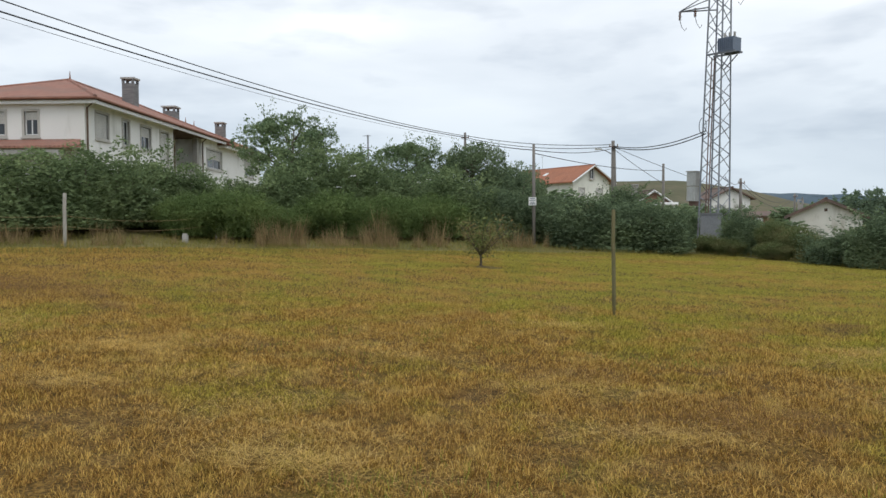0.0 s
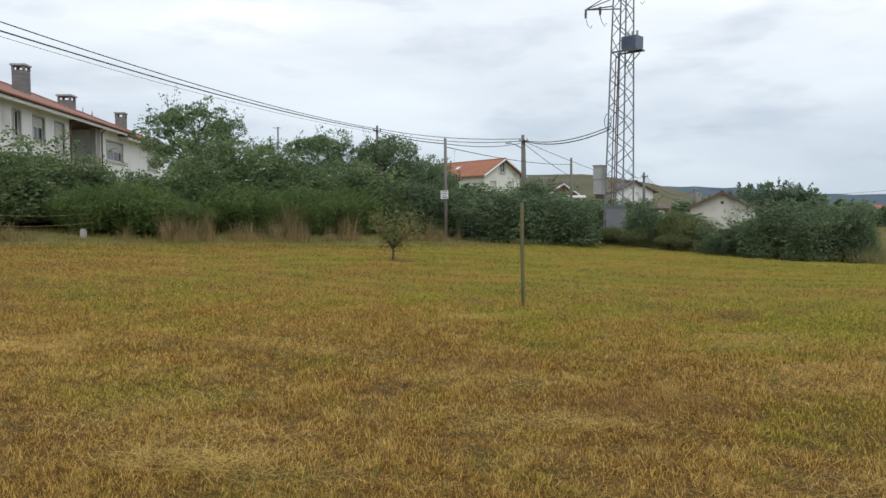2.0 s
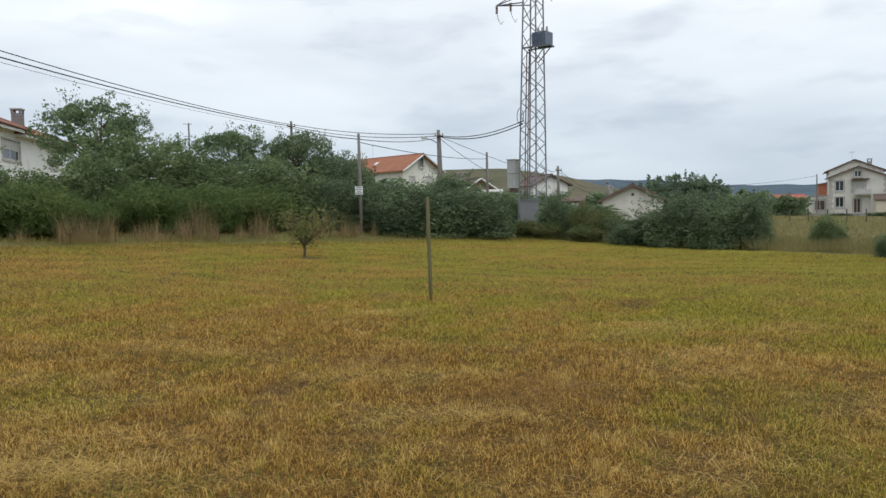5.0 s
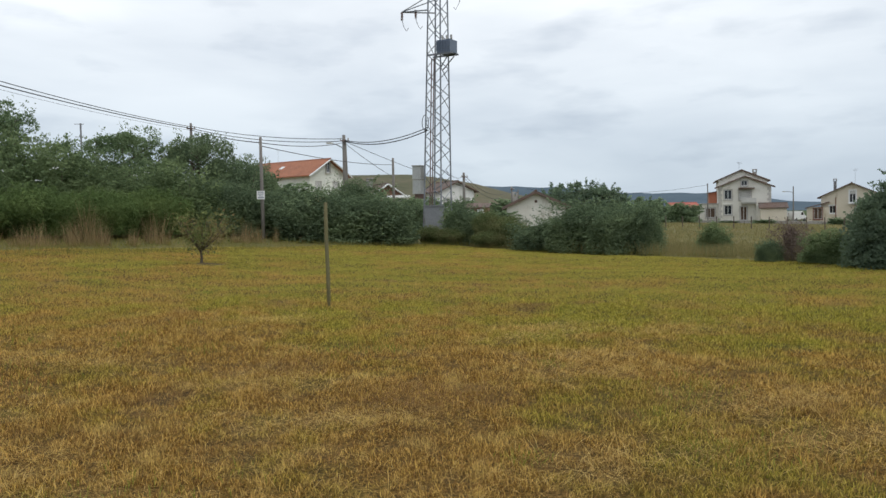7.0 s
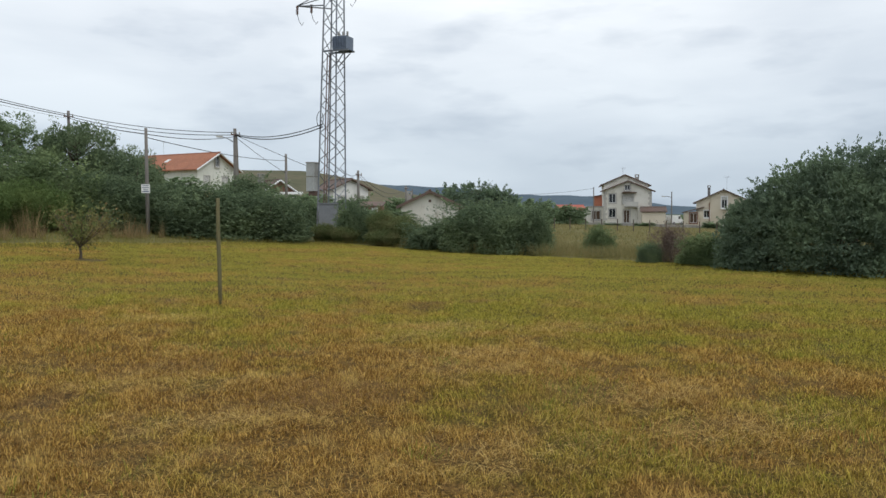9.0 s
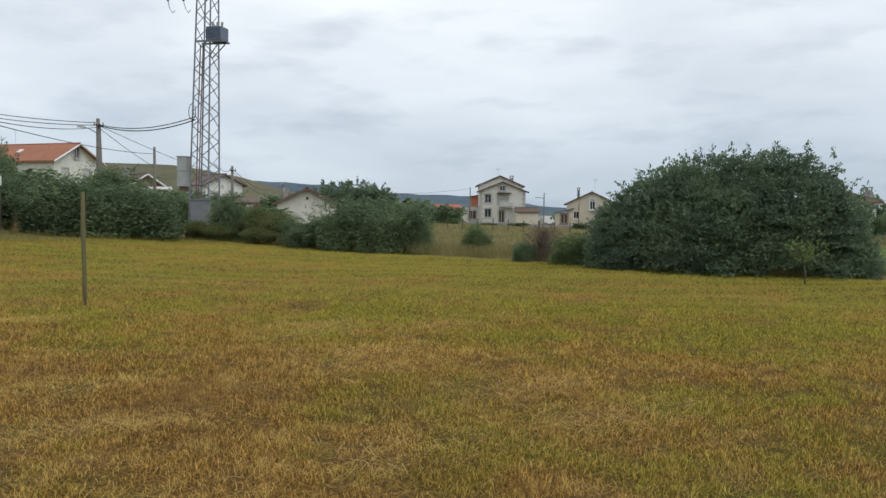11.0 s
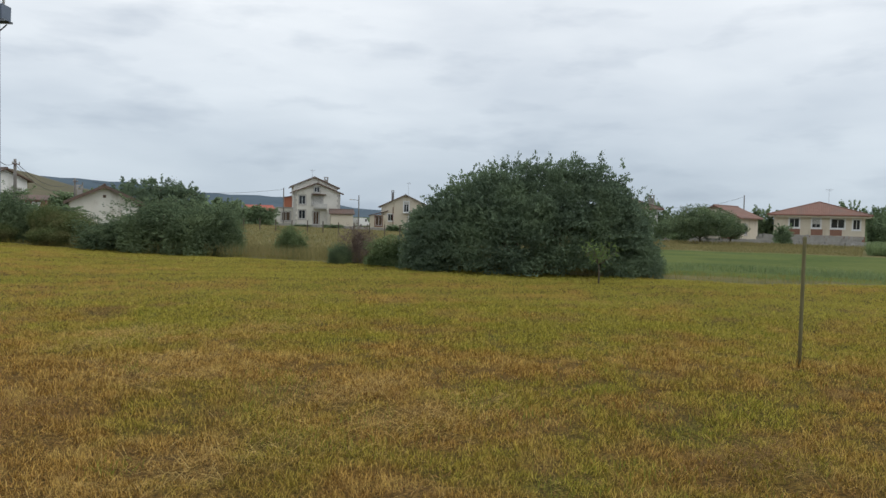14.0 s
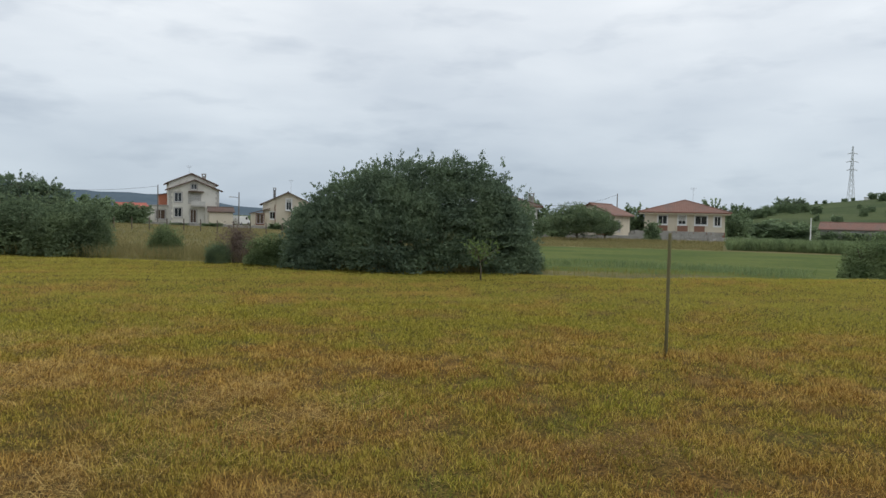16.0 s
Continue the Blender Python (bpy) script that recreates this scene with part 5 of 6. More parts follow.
def cream_house():
    L, W, h = 8.6, 9, 3.5
    ob = house("house", place(48.0, 140, -0.35, 0), L, W, h, M_CREAM, {"s": [(4.0, 2.5, 0.9, 1.9, 0.3), (4.9, 0.1, 1.9, 2.2, 0.9, "door"), (1.2, 0.9, 0.9, 1.2, 0.0)]}, "cream house with a brown tiled gable roof", "sn", 2.0, surround=M_WHITEPAINT)
    gable_roof(ob, L, W, h, 2.0, 0.55, M_TILE_OLD, "y")
    chimney(ob, -2.4, 0.5, 4.2, 6.5, 0.45, M_CHIMNEY)
    aerial(ob, 0.5, 1.5, 5.5, 8.0)
    part("downpipe", tube(bmesh.new(), [(-2.2, -W / 2 - 0.08, h - 0.1), (-2.2, -W / 2 - 0.08, 0)], 0.07, 6), M_BROWNTRIM, ob)
    part("balcony", box(bmesh.new(), 0.0, 2.6, -W / 2 - 0.9, -W / 2, 2.2, 2.36), M_CONC, ob)
    o2 = house("outbuilding", place(46.0, 137.5, -0.35, 0), 3.2, 5, 1.9, M_CREAM, {"s": [(1.0, 0.0, 1.2, 1.7, 0, "door")]}, "cream lean-to beside the house", category="outbuilding", surround=M_BROWNTRIM)
    slab_roof(o2, [[(-1.9, -2.8, 1.8), (1.7, -2.8, 2.75), (1.7, 2.8, 2.75), (-1.9, 2.8, 1.8)]], 0.14, M_TILE_OLD)


def hip_house():
    L, W, h = 11.5, 10, 4.35
    ob = house("house", place(77.25, 124, -1.35, 0), L, W, h, M_CREAM,
               {"s": [(2.0, 2.45, 1.3, 1.3, 0.0), (4.9, 2.45, 1.1, 1.3, 0.6), (7.3, 2.45, 1.7, 1.3, 0.0), (10.0, 2.3, 0.9, 1.4, 0.0)]}, "cream bungalow with a broad faded tiled hip roof", surround=M_WHITEPAINT)
    hip_roof(ob, L, W, h, 1.85, 0.85, M_TILE_FADED, 5.0, band=M_CREAM)
    part("plinth", box(bmesh.new(), -L / 2 - 0.04, L / 2 + 0.04, -W / 2 - 0.04, -W / 2 - 0.004, -0.6, 1.35), M_BRICKRED, ob, "red brick lower storey")
    for x in (2.0, 4.9, 7.3):
        part("apron", box(bmesh.new(), -L / 2 + x - 0.1, -L / 2 + x + 1.4, -W / 2 - 0.05, -W / 2 - 0.004, 1.4, 2.25), M_BRICKRED, ob, "brown panel under a window")
    aerial(ob, 1.2, 0.5, 6.1, 8.1)


def other_houses():
    ob = house("house", place(71.35, 112, -1.0, -18), 6.0, 9, 3.35, M_CREAM, {"s": [(1.1, 1.0, 1.2, 1.3, 0.5), (3.8, 1.0, 1.2, 1.3, 0.5)], "e": [(3, 1, 1.2, 1.3, 0.4)]}, "cream house with a brown tiled roof behind trees", "sn", 1.35)
    gable_roof(ob, 6.0, 9, 3.35, 1.35, 0.6, M_TILE_FADED, "y")
    part("brick_base", box(bmesh.new(), 0.9, 3.03, -4.54, -4.504, -0.5, 1.2), M_BRICKRED, ob)
    ob = house("house", place(64.3, 112, -1.1, 0), 9, 9, 4.4, M_RENDER, {"e": [(2, 2.4, 1.2, 1.3, 0.4)]}, "white house mostly hidden behind the bush", surround=M_SURROUND)
    hip_roof(ob, 9, 9, 4.4, 1.7, 0.7, M_TILE_OLD, 4.4)
    chimney(ob, 3.7, -1.0, 4.6, 6.3, 0.8)
    ob = house("barn", place(88.3, 172, -1.7, -4), 13.0, 6, 2.3, M_STONE, {"s": [(1.2, 0.2, 1.0, 1.8, 0, "door"), (5.6, 0.9, 0.9, 0.9, 0), (9.6, 0.9, 0.9, 0.9, 0)]}, "long low barn with an orange-brown tiled roof", "ew", 1.2, "barn")
    gable_roof(ob, 13.0, 6, 2.3, 1.2, 0.4, M_TILE_FADED, "x")
    ob = house("house", place(37.15, 200, -0.6, 15), 6.4, 8, 2.6, M_OLDWHITE, {"s": [(1.0, 0.9, 1.1, 1.1, 0), (3.8, 0.9, 1.1, 1.1, 0)]}, "distant small house with a vivid red roof", "ew", 1.2)
    gable_roof(ob, 6.4, 8, 2.6, 1.2, 0.4, M_TILE_RED, "x")


for _f in (pale_gable_house, small_brick_house, house_behind_pylon, white_cottage, white_tall_house, cream_house, hip_house, other_houses):
    _f()


# ---- farther things ----
def white_van(az, d, turn):
    x, y = polar(az, d)
    ob = thing("parked_van", pose(x, y, gz(x, y) + 0.2, 0, 0, turn - az), "white van parked between the houses", "van")
    bm = bmesh.new()
    prof = [(-2.4, 0.35), (2.4, 0.35), (2.45, 1.0), (1.75, 1.25), (1.1, 2.0), (-2.3, 2.05), (-2.45, 1.2)]
    a, b = [[bm.verts.new((px, py, pz)) for px, pz in prof] for py in (-0.9, 0.9)]
    bm.faces.new(a)
    bm.faces.new(b[::-1])
    for i in range(len(prof)):
        bm.faces.new((a[i], b[i], b[(i + 1) % len(prof)], a[(i + 1) % len(prof)]))
    bmesh.ops.recalc_face_normals(bm, faces=bm.faces)
    bmesh.ops.bevel(bm, geom=bm.edges[:], offset=0.06, segments=2, affect="EDGES")
    part("body", bm, M_WHITEPAINT, ob)
    part("side_window", box(bmesh.new(), 0.3, 1.15, -0.915, -0.9, 1.25, 1.8), M_GLASS, ob)
    for wx in (-1.5, 1.55):
        for wy in (-0.85, 0.85):
            tyre = part("wheel", tube(bmesh.new(), [(wx, wy - 0.1, 0.33), (wx, wy + 0.1, 0.33)], 0.33, 14), M_CABLE, ob)
            part("rim", tube(bmesh.new(), [(wx, wy - 0.11, 0.33), (wx, wy + 0.11, 0.33)], 0.19, 12), M_ZINC, tyre)


white_van(44.65, 131, 62)
bpy.data.objects["parked_van"].scale = (0.8, 0.8, 0.78)


def far_pylon():
    x, y = polar(87.75, 600)
    z = gz(x, y)
    ob = thing("distant_pylon", pose(x, y, z - 0.5, 0, 0, -70), "distant high-voltage lattice pylon on the hill", "pylon")
    H = 56.6 - z
    for sx in (-1, 1):
        for sy in (-1, 1):
            part("leg", tube(bmesh.new(), [(sx * 2.4, sy * 2.4, 0), (sx * 1.0, sy * 1.0, H * 0.5), (sx * 0.2, sy * 0.2, H)], 0.2, 4), M_HAZESTEEL, ob)
    for k in range(11):
        s, e = 2.4 - k * 0.19, 2.4 - (k + 1) * 0.19
        for sy in (-1, 1):
            part("brace", tube(bmesh.new(), [(-s, sy * s, k * H / 12), (e, sy * e, (k + 1) * H / 12)], 0.1, 4), M_HAZESTEEL, ob)
            part("brace", tube(bmesh.new(), [(s, sy * s, k * H / 12), (-e, sy * e, (k + 1) * H / 12)], 0.1, 4), M_HAZESTEEL, ob)
    for zz, ln in ((H * 0.62, 3.4), (H * 0.75, 4.0), (H * 0.88, 3.2)):
        part("crossarm", tube(bmesh.new(), [(-ln, 0, zz), (0, 0, zz + 1), (ln, 0, zz)], 0.34, 4), M_HAZESTEEL, ob)


far_pylon()
_x, _y = polar(88.9, 520)
_ob = thing("water_tank_house", pose(_x, _y, gz(_x, _y) - 0.3, 0, 0, -89), "distant plain white hilltop building", "building")
part("wall", box(bmesh.new(), -3.2, 3.2, -3, 3, -0.5, 4.6), M_RENDER, _ob)
part("roof", box(bmesh.new(), -3.5, 3.5, -3.3, 3.3, 4.603, 4.9), M_CONC, _ob)


def lamp_post(az, d, top, label, arm=True):
    x, y = polar(az, d)
    z = gz(x, y)
    ob = thing("street_lamp" if arm else "utility_pole", pose(x, y, z, 0, 0, -az), label, "street lamp" if arm else "utility pole")
    part("shaft", tube(bmesh.new(), [(0, 0, -0.3), (0, 0, top - z)], [0.12, 0.08], 8), M_POLE, ob)
    if arm:
        part("arm", tube(bmesh.new(), [(0, 0, top - z - 0.9), (-0.6, 0, top - z - 0.75), (-1.1, 0, top - z - 0.75)], 0.05, 6), M_ZINC, ob)
        part("lamp_head", box(bmesh.new(), -1.5, -1.0, -0.14, 0.14, top - z - 0.82, top - z - 0.68), M_SHUTTER, ob)


lamp_post(44.5, 124, 4.7, "tall grey street lamp beside the houses")
lamp_post(38.95, 126, 5.6, "grey electricity pole beside the annexe", False)
lamp_post(72.5, 128, 5.9, "thin dark electricity pole in the pasture", False)
lamp_post(25.4, 118, 5.2, "thin dark electricity pole behind the cottage", False)
wire((*polar(72.5, 128), 5.7), (*polar(66.5, 110), 3.6), 0.8, 0.02)
wire((*polar(38.95, 126), 5.4), (*polar(26.0, 108), 5.0), 1.0, 0.02)
_x, _y = polar(85.48, 150)
_ob = thing("marker_post", pose(_x, _y, gz(_x, _y), 0, 0, -85), "slim white marker post at the field track", "post")
part("shaft", tube(bmesh.new(), [(0, 0, -0.3), (0, 0, 2.2), (0, 0, 4.2)], [0.13, 0.11, 0.08], 8), M_WHITEPAINT, _ob)
_x, _y = polar(-5.6, 92)
_ob = thing("television_mast", pose(_x, _y, gz(_x, _y), 0, 0, 0), "thin grey mast with two cross arms", "mast")
part("shaft", tube(bmesh.new(), [(0, 0, -0.2), (0, 0, 12.4 - gz(_x, _y))], 0.1, 6), M_ZINC, _ob)
for _k in (0.1, 1.5):
    part("crossarm", tube(bmesh.new(), [(-0.6, 0, 12.4 - gz(_x, _y) - _k), (0.35, 0, 12.4 - gz(_x, _y) - _k)], 0.035, 5), M_ZINC, _ob)


def field_wall(az0, az1, d, h, mat, label, name="field_wall", seed=1):
    """A low uneven dry wall or bank along an arc of the pasture."""
    rng = random.Random(seed)
    bm = bmesh.new()
    n = max(6, int((az1 - az0) * d * 0.0175 / 0.55))
    for i in range(n):
        for row in range(max(1, int(h / 0.35))):
            x, y = polar(az0 + (az1 - az0) * (i + 0.5 * (row % 2)) / n, d + rng.uniform(-0.1, 0.1))
            s, t = rng.uniform(0.22, 0.33), rng.uniform(0.16, 0.21)
            z = gz(x, y) + row * 0.35
            box(bm, -s, s, -0.25, 0.25, -0.1 if row == 0 else -0.02, t * 2, pose(x, y, z, 0, rng.uniform(-4, 4), -az0 + rng.uniform(-8, 8)))
    me = bpy.data.meshes.new(name)
    bm.to_mesh(me)
    bm.free()
    me.materials.append(mat)
    tagged(new(name, me), label, "wall", kind="stuff")


field_wall(69.0, 83.5, 104, 1.0, M_STONE, "low rough stone wall along the far pasture")
field_wall(73.5, 80.0, 110, 1.5, M_STONE, "grey stone garden wall before the bungalow", "garden_wall", 5)
field_wall(38.0, 50.5, 118, 0.5, M_STONE, "low stone wall below the far houses", "field_wall", 9)


def rubble(az, d, w, h, seed):
    rng = random.Random(seed)
    x, y = polar(az, d)
    bm = bmesh.new()
    for _ in range(45):
        a, q = rng.uniform(0, 6.28), rng.random() ** 0.6
        r = rng.uniform(0.07, 0.17)
        m = pose(math.cos(a) * q * w / 2, math.sin(a) * q * w / 3, h * (1 - q) * rng.uniform(0.3, 0.9), rng.uniform(0, 360), rng.uniform(0, 360), 0)
        bmesh.ops.create_icosphere(bm, subdivisions=1, radius=r, matrix=m @ Matrix.Diagonal((1.3, 1, 0.7, 1)))
    me = bpy.data.meshes.new("rubble_heap")
    bm.to_mesh(me)
    bm.free()
    me.materials.append(M_STONE)
    ob = tagged(new("rubble_heap", me), "heap of pale stone rubble in the pasture", "rubble", kind="stuff")
    ob.location = (x, y, gz(x, y))


for _i, (_a, _d, _w, _h) in enumerate(((67.3, 98, 3, 0.8), (70.1, 98, 4, 0.9), (77.6, 100, 4, 0.5), (79.4, 102, 4, 0.6))):
    rubble(_a, _d, _w, _h, _i)

# pasture fence before the far houses
_proto = None
for _i in range(12):
    _x, _y = polar(36.2 + _i * 1.15, 74 + (_i % 3) * 0.4)
    if _proto is None:
        _proto = thing("pasture_post", pose(_x, _y, gz(_x, _y)), "short grey fence post in the pasture", "post", "pasture fence posts")
        part("shaft", tube(bmesh.new(), [(0, 0, -0.2), (0, 0, 1.15)], [0.06, 0.05], 6), M_BARK, _proto)
    else:
        copy_thing(_proto, pose(_x, _y, gz(_x, _y), 0, 1.5 * (_i % 3 - 1), _i * 40))

FAR = [("far", 42.6, 116, -0.1, 3.6), ("far", 40.4, 117, -0.2, 3.0), ("far", 47.3, 117, 0.0, 3.4), ("far", 86.6, 163, 0.0, 4.0), ("far", 88.2, 164, -0.1, 6.0), ("far", 89.9, 163, 0.1, 5.0), ("far", 75.1, 98, 1.2, 2.5), ("far", 67.0, 104, 1.4, 3.0), ("far", 66.9, 118, 3.6, 4.5), ("far", 73.9, 125, 3.4, 5.0), ("far", 68.3, 110, 2.2, 6.0),
       ("far", 79.2, 135, 4.4, 5.0), ("far", 80.6, 140, 3.0, 6.0),
       ("far", 84.0, 160, 1.2, 12.0), ("far", 81.8, 165, 1.8, 14.0), ("far", 36.5, 112, 2.3, 5.0), ("far", 37.6, 112, 2.1, 4.5), ("far", 33.4, 105, 3.0, 6.0), ("far", 35.0, 120, 3.0, 6.0),
       ("far", 24.6, 112, 3.4, 7.0), ("far", 22.9, 95, 2.5, 6.0), ("far", 21.2, 88, 3.0, 5.0), ("far", 17.4, 66, 3.0, 5.5), ("far", 18.6, 60, 2.6, 4.0), ("far", 13.5, 100, 5.2, 7.0), ("far", 8.0, 75, 4.6, 7.0),
       ("far", 43.3, 132, 1.6, 4.0), ("far", 49.5, 128, 2.6, 5.0), ("far", 65.2, 100, 3.0, 5.0), ("far", 26.2, 98, 3.6, 4.0), ("far", 30.5, 64, 1.2, 6.0), ("far", 23.5, 60, 1.6, 5.0)]
_rng = random.Random(31)
for _a0, _a1, _d0, _d1, _n, _h in ((78.6, 85.0, 235, 330, 20, 4.2), (84.5, 92.0, 400, 430, 14, 1.5)):
    for _i in range(_n):
        _q = (_i + _rng.uniform(-0.6, 0.6)) / _n
        _a, _d = _a0 + (_a1 - _a0) * _q, _d0 + (_d1 - _d0) * _q + _rng.uniform(-8, 8)
        _hh = _h * _rng.choice((0.4, 0.55, 0.7, 1.0, 1.2))
        FAR.append(("far", _a, _d, gz(*polar(_a, _d)) + _hh, _hh * _rng.uniform(1.1, 1.9)))
for _i in range(34):
    _a, _d = _rng.uniform(79.5, 92.5), _rng.uniform(185, 400)
    _hh = _rng.uniform(0.8, 3.2)
    FAR.append(("far", _a, _d, gz(*polar(_a, _d)) + _hh, _hh * _rng.uniform(1.0, 1.9)))
for _i, (_k, _a, _d, _t, _w) in enumerate(FAR):
    set_shrub(_k, *polar(_a, _d), _t, _w, _i + 2)


for _a, _d, _top, _w, _tr, _n in ((69.7, 96, 3.6, 8.6, 0.4, 34000), (71.7, 98, 2.0, 4.0, 0.5, 13000)):
    _x, _y = polar(_a, _d)
    tree("tree", pose(_x, _y, gz(_x, _y)), int(_d), _top - gz(_x, _y), _w, _tr, L_DARK, "round-crowned dark green tree in the rough pasture", n=_n, clumps=70, leaf=0.15, spread=0.34)


# ---- grasses ----
def blades(name, x, y, z, ln, wd, lean, mat, label, rng, plain=False):
    """Single grass blades, each a slim bent strip, or a plain triangle far off, as one object."""
    n = len(x)
    a, b = rng.uniform(0, 2 * np.pi, n), rng.uniform(0, 2 * np.pi, n)
    base = np.stack([x, y, z - 0.004], 1)
    flat = np.stack([np.cos(a), np.sin(a), 0 * a], 1)
    side = np.stack([np.cos(b), np.sin(b), 0 * a], 1) * wd[:, None]
    rise = np.sqrt(np.maximum(0.02, 1 - lean**2))
    mid = base + flat * (ln * lean * 0.38)[:, None] + np.stack([0 * a, 0 * a, ln * rise * 0.62], 1)
    tip = base + flat * (ln * lean)[:, None] + np.stack([0 * a, 0 * a, ln * rise * 0.95 + 0.004], 1)
    if plain:
        v, k = np.stack([base - side, base + side, tip], 1).reshape(-1, 3), 3
    else:
        v, k = np.stack([base - side * 0.5, mid + side, tip, mid - side], 1).reshape(-1, 3), 4
    f = np.arange(k * n).reshape(n, k)
    return tagged(new(name, raw_mesh(name, v, f, mat)), label, "grass", kind="stuff")


def ring(rng, n, r0, r1, a0, a1, power=1.0):
    r = r0 + (r1 - r0) * rng.uniform(0, 1, n) ** power
    a = np.radians(rng.uniform(a0, a1, n))
    return r * np.sin(a), r * np.cos(a)


def grasses():
    rng = np.random.default_rng(2024)
    xa, ya = ring(rng, 30000, 0.0, 2.2, -180, 180, 0.5)
    xb, yb = ring(rng, 860000, 2.3, 14.5, -36, 96, 0.8)
    x, y = np.concatenate([xa, xb]), np.concatenate([ya, yb])
    # the sward grows in tussocks a hand wide, with worn gaps between
    tuss = np.array([noise.noise(Vector((px * 5.5, py * 5.5, 3))) + 0.7 * noise.noise(Vector((px * 1.7, py * 1.7, 7))) for px, py in zip(x, y)])
    ok = (tuss > rng.normal(size=len(x)) * 0.22 - 0.2) & (np.hypot(x, y) < 14.5 - 6 * rng.uniform(0, 1, len(x)) ** 1.5)
    x, y, tuss = x[ok], y[ok], tuss[ok]
    r = np.hypot(x, y)
    ln = rng.uniform(0.016, 0.07, len(x)) * np.clip(1 + 0.8 * tuss, 0.5, 1.9)
    blades("mown_grass", x, y, height(x, y), ln, 0.0011 + 0.00024 * r, rng.uniform(0.2, 0.96, len(x)), M_BLADE, "short mown grass, part green and part dried to straw", rng)
    x, y = ring(rng, 900000, 7.5, 38, -37, 98, 0.82)
    ok = in_field(x, y) & (np.hypot(x, y) > 7.5 + 4.5 * rng.uniform(0, 1, len(x)))
    x, y = x[ok], y[ok]
    r = np.hypot(x, y)
    blades("mown_grass", x, y, height(x, y), rng.uniform(0.03, 0.085, len(x)), 0.0014 + 0.00034 * r, rng.uniform(0.45, 0.95, len(x)), M_SWARD, "short mown grass farther out in the field", rng, True)
    # loose cut stalks
    x, y = ring(rng, 120000, 0.5, 16, -60, 122, 0.95)
    keep = np.array([noise.noise(Vector((px * 0.55, py * 0.55, 5))) + 0.5 * noise.noise(Vector((px * 2.1, py * 2.1, 8))) for px, py in zip(x, y)]) > rng.normal(size=len(x)) * 0.2 + 0.22
    x, y = x[keep], y[keep]
    blades("cut_straw", x, y, height(x, y) + rng.uniform(0.035, 0.085, len(x)), rng.uniform(0.05, 0.18, len(x)), np.full(len(x), 0.0013), rng.uniform(0.97, 0.9995, len(x)), L_STRAW, "loose dry cut grass stalks lying on the turf", rng)
    # matted windrows of cut straw and crumbled litter between the blades
    mats = [polar(a, d) for a, d in ((-15, 6.0), (-12.5, 4.7), (-9.5, 5.2), (-27, 7.2), (-19.5, 7.3), (-23, 8.6), (17, 5.4), (36, 4.6), (52, 5.6))]
    for cx, cy in mats + list(zip(*ring(rng, 14, 4.5, 13, -38, 80))):
        n, turn, rad = 640, rng.uniform(-0.5, 0.5), rng.uniform(0.22, 0.42)
        u, v = rng.normal(size=n) * rad * 1.7, rng.normal(size=n) * rad * 0.6
        x, y = cx + u * np.cos(turn) - v * np.sin(turn), cy + u * np.sin(turn) + v * np.cos(turn)
        blades("straw_mat", x, y, height(x, y) + rng.uniform(0.06, 0.115, n), rng.uniform(0.08, 0.32, n), np.full(n, 0.0017), rng.uniform(0.975, 0.9999, n), L_STRAW, "matted heap of dry cut stalks", rng)
    x, y = ring(rng, 50000, 0.3, 8, -45, 108, 0.75)
    blades("grass_litter", x, y, height(x, y) + rng.uniform(0.0, 0.03, len(x)), rng.uniform(0.015, 0.06, len(x)), np.full(len(x), 0.0021), rng.uniform(0.8, 0.999, len(x)), L_SCORCHED, "short brown litter of mown grass", rng)
    # taller green tufts
    cx, cy = ring(rng, 240, 3.5, 25, -34, 95, 0.7)
    k = rng.integers(0, 240, 16000)
    spread = rng.uniform(0.08, 0.34, 240)[k]
    x, y = cx[k] + rng.normal(size=16000) * spread, cy[k] + rng.normal(size=16000) * spread
    blades("green_tufts", x, y, height(x, y), rng.uniform(0.04, 0.115, 16000), np.full(16000, 0.003), rng.uniform(0.1, 0.85, 16000), L_GRASS, "scattered taller green grass tufts", rng)
    # dead and scorched patches
    for px, py, rad, n, mat in ((2.2, 5.6, 0.42, 1500, L_THATCH), (5.15, 1.3, 0.26, 900, L_THATCH), (1.3, 7.4, 0.35, 700, L_THATCH), (-7.6, 12.6, 1.3, 15000, L_THATCH)):
        x, y = px + rng.normal(size=n) * rad, py + rng.normal(size=n) * rad * 0.7
        blades("dead_grass_patch", x, y, height(x, y) + rng.uniform(0.05, 0.1, n), rng.uniform(0.04, 0.13, n), np.full(n, 0.0024), rng.uniform(0.9, 0.999, n), mat, "patch of dead brown grass in the turf", rng)
    # uncut verge at the foot of the hedges
    x, y = ring(rng, 480000, 14, 44, -36, 97, 0.8)
    ex = np.where(y > 24, 14.5 - (y - 24) * 0.35, 14.5 + (24 - y) * 0.33)
    ny = 24.5 + 0.62 * x - 0.011 * x * x
    gap = np.maximum(x - ex, y - ny)
    ok = (gap > -0.1 - rng.uniform(0, 0.3, len(x))) & (gap < np.where(x > 10, 2.4, 5.5)) & (rng.uniform(0, 1, len(x)) < np.where(x > 16, 0.2, np.where(x > 3, 0.3, 0.4))) & ~(in_field(x, y) & (x > 16))
    x, y = x[ok], y[ok]
    blades("verge_grass", x, y, height(x, y), rng.uniform(0.06, 0.26, len(x)), np.full(len(x), 0.006), rng.uniform(0.05, 0.6, len(x)), L_VERGE, "long uncut grass along the hedge foot", rng)
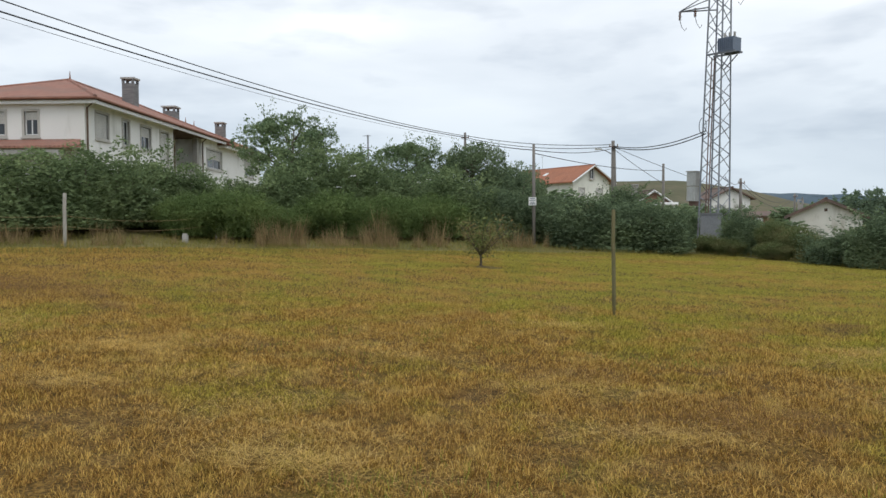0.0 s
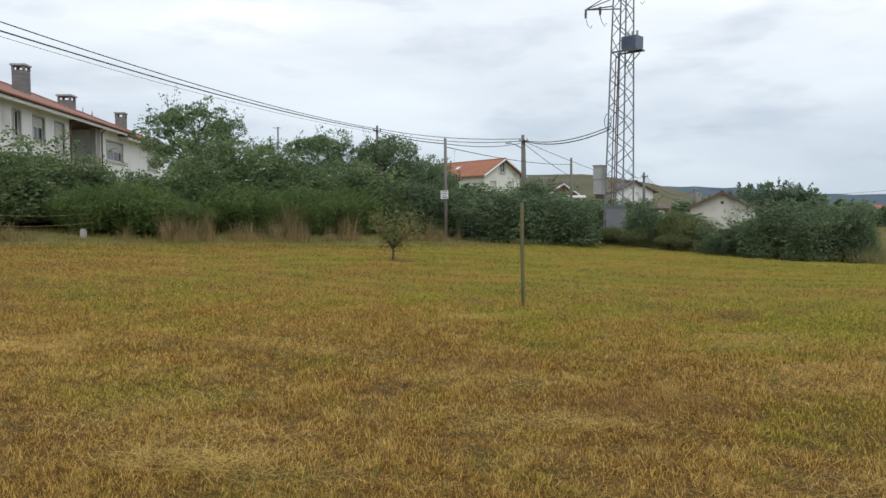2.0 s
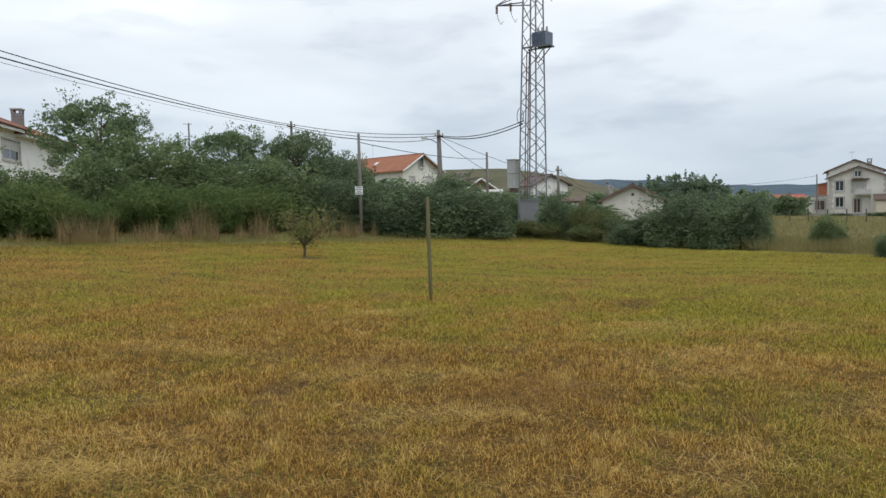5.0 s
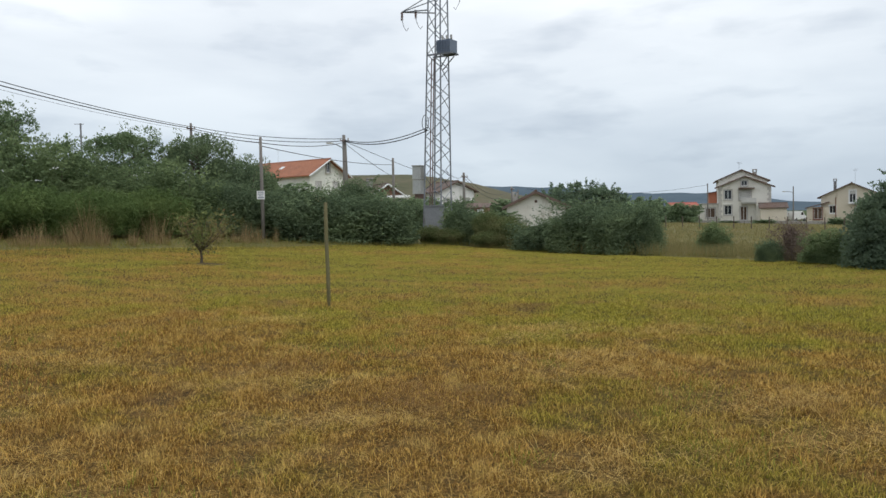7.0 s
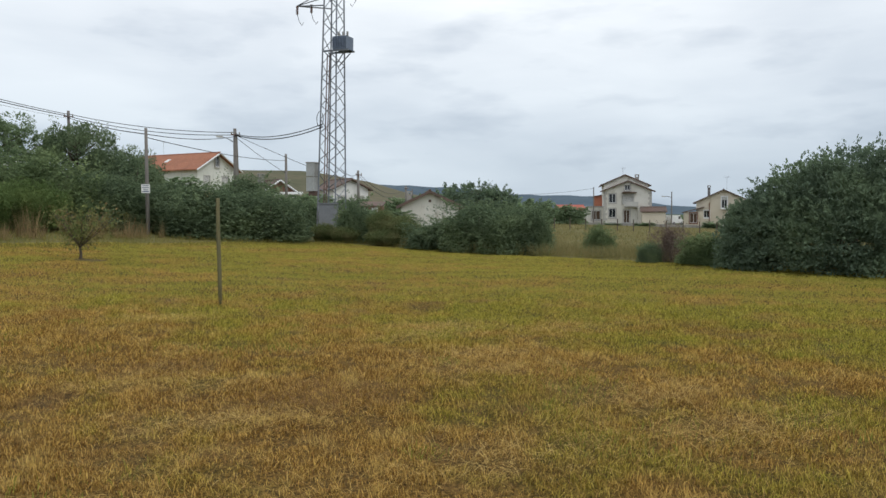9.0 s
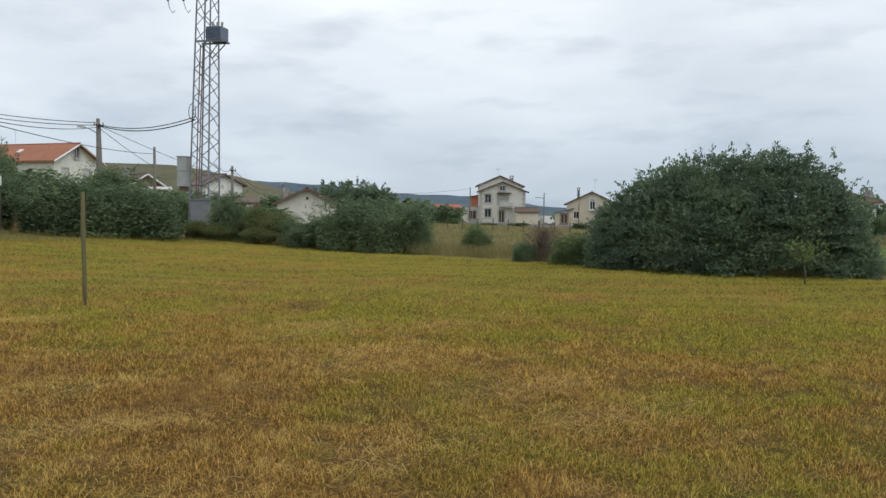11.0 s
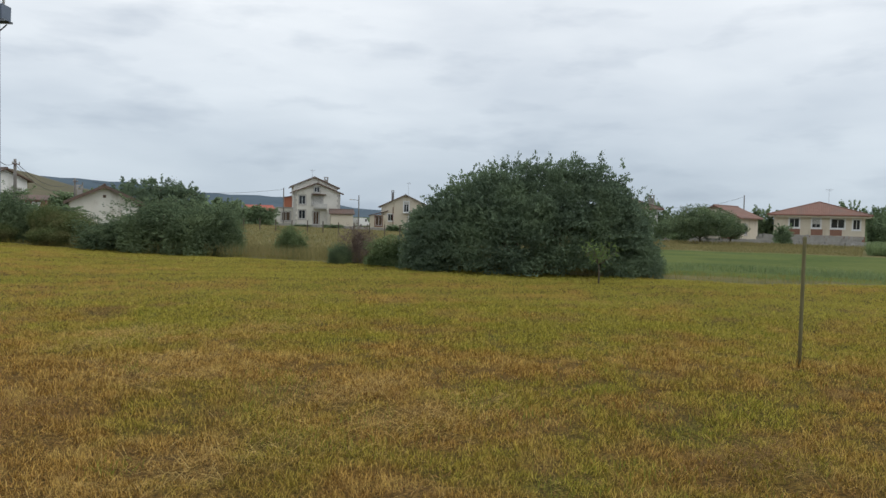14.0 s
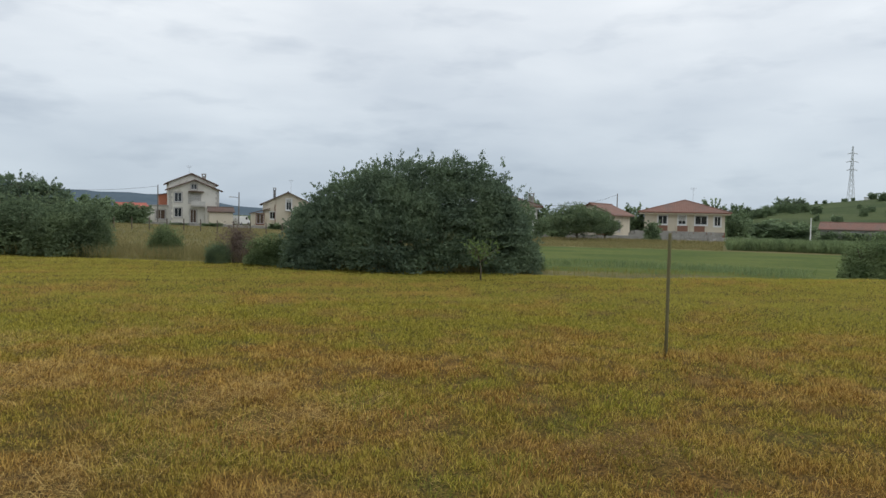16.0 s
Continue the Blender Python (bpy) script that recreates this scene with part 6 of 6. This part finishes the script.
    # tall dry grass left standing along the field's eastern edge
    x, y = ring(rng, 60000, 19, 34, 25, 66)
    gap = x - np.where(y > 24, 14.5 - (y - 24) * 0.35, 14.5 + (24 - y) * 0.33)
    ok = (gap > 0.1) & (gap < 2.6)
    x, y = x[ok], y[ok]
    blades("verge_grass", x, y, height(x, y), rng.uniform(0.2, 0.62, len(x)), np.full(len(x), 0.005), rng.uniform(0.05, 0.45, len(x)), L_PASTURE, "tall half-dried grass standing along the field edge", rng)
    # maize strip far off
    x, y = ring(rng, 16000, 66, 78, 80.3, 90.5)
    blades("maize_strip", x, y, height(x, y), rng.uniform(0.5, 1.25, len(x)), np.full(len(x), 0.035), rng.uniform(0.1, 0.7, len(x)), L_BRAMBLE, "dark green strip of young maize", rng)
    # tall dry grass behind the low shrubs, and the rough pasture beyond
    for n, d0, d1, az0, az1, h0, h1, w in ((16000, 29, 34, 36, 54, 0.15, 0.5, 0.008), (60000, 33, 108, 30, 66, 0.08, 0.3, 0.022), (9000, 90, 97, 65, 80.5, 0.2, 0.6, 0.03), (26000, 62, 92, 65, 80, 0.08, 0.22, 0.025)):
        x, y = ring(rng, n, d0, d1, az0, az1)
        keep = ~in_field(x, y) & (np.array([noise.noise(Vector((px * 0.3, py * 0.3, 4))) for px, py in zip(x, y)]) > rng.normal(size=n) * 0.25 - 0.15)
        x, y = x[keep], y[keep]
        blades("rough_pasture_grass", x, y, height(x, y), rng.uniform(h0, h1, len(x)), np.full(len(x), w), rng.uniform(0.1, 0.75, len(x)), L_PASTURE, "rank half-dried grass in the rough pasture", rng)
    # weeds on the bank beyond the field
    x, y = ring(rng, 14000, 23.6, 30, 66, 97)
    keep = np.array([noise.noise(Vector((px * 0.5, py * 0.5, 2))) for px, py in zip(x, y)]) > 0.2
    keep &= ~in_field(x, y)
    x, y = x[keep], y[keep]
    blades("bank_weeds", x, y, height(x, y), rng.uniform(0.1, 0.4, len(x)), np.full(len(x), 0.006), rng.uniform(0.05, 0.6, len(x)), L_BRAMBLE, "rank green weeds on the field bank", rng)


grasses()
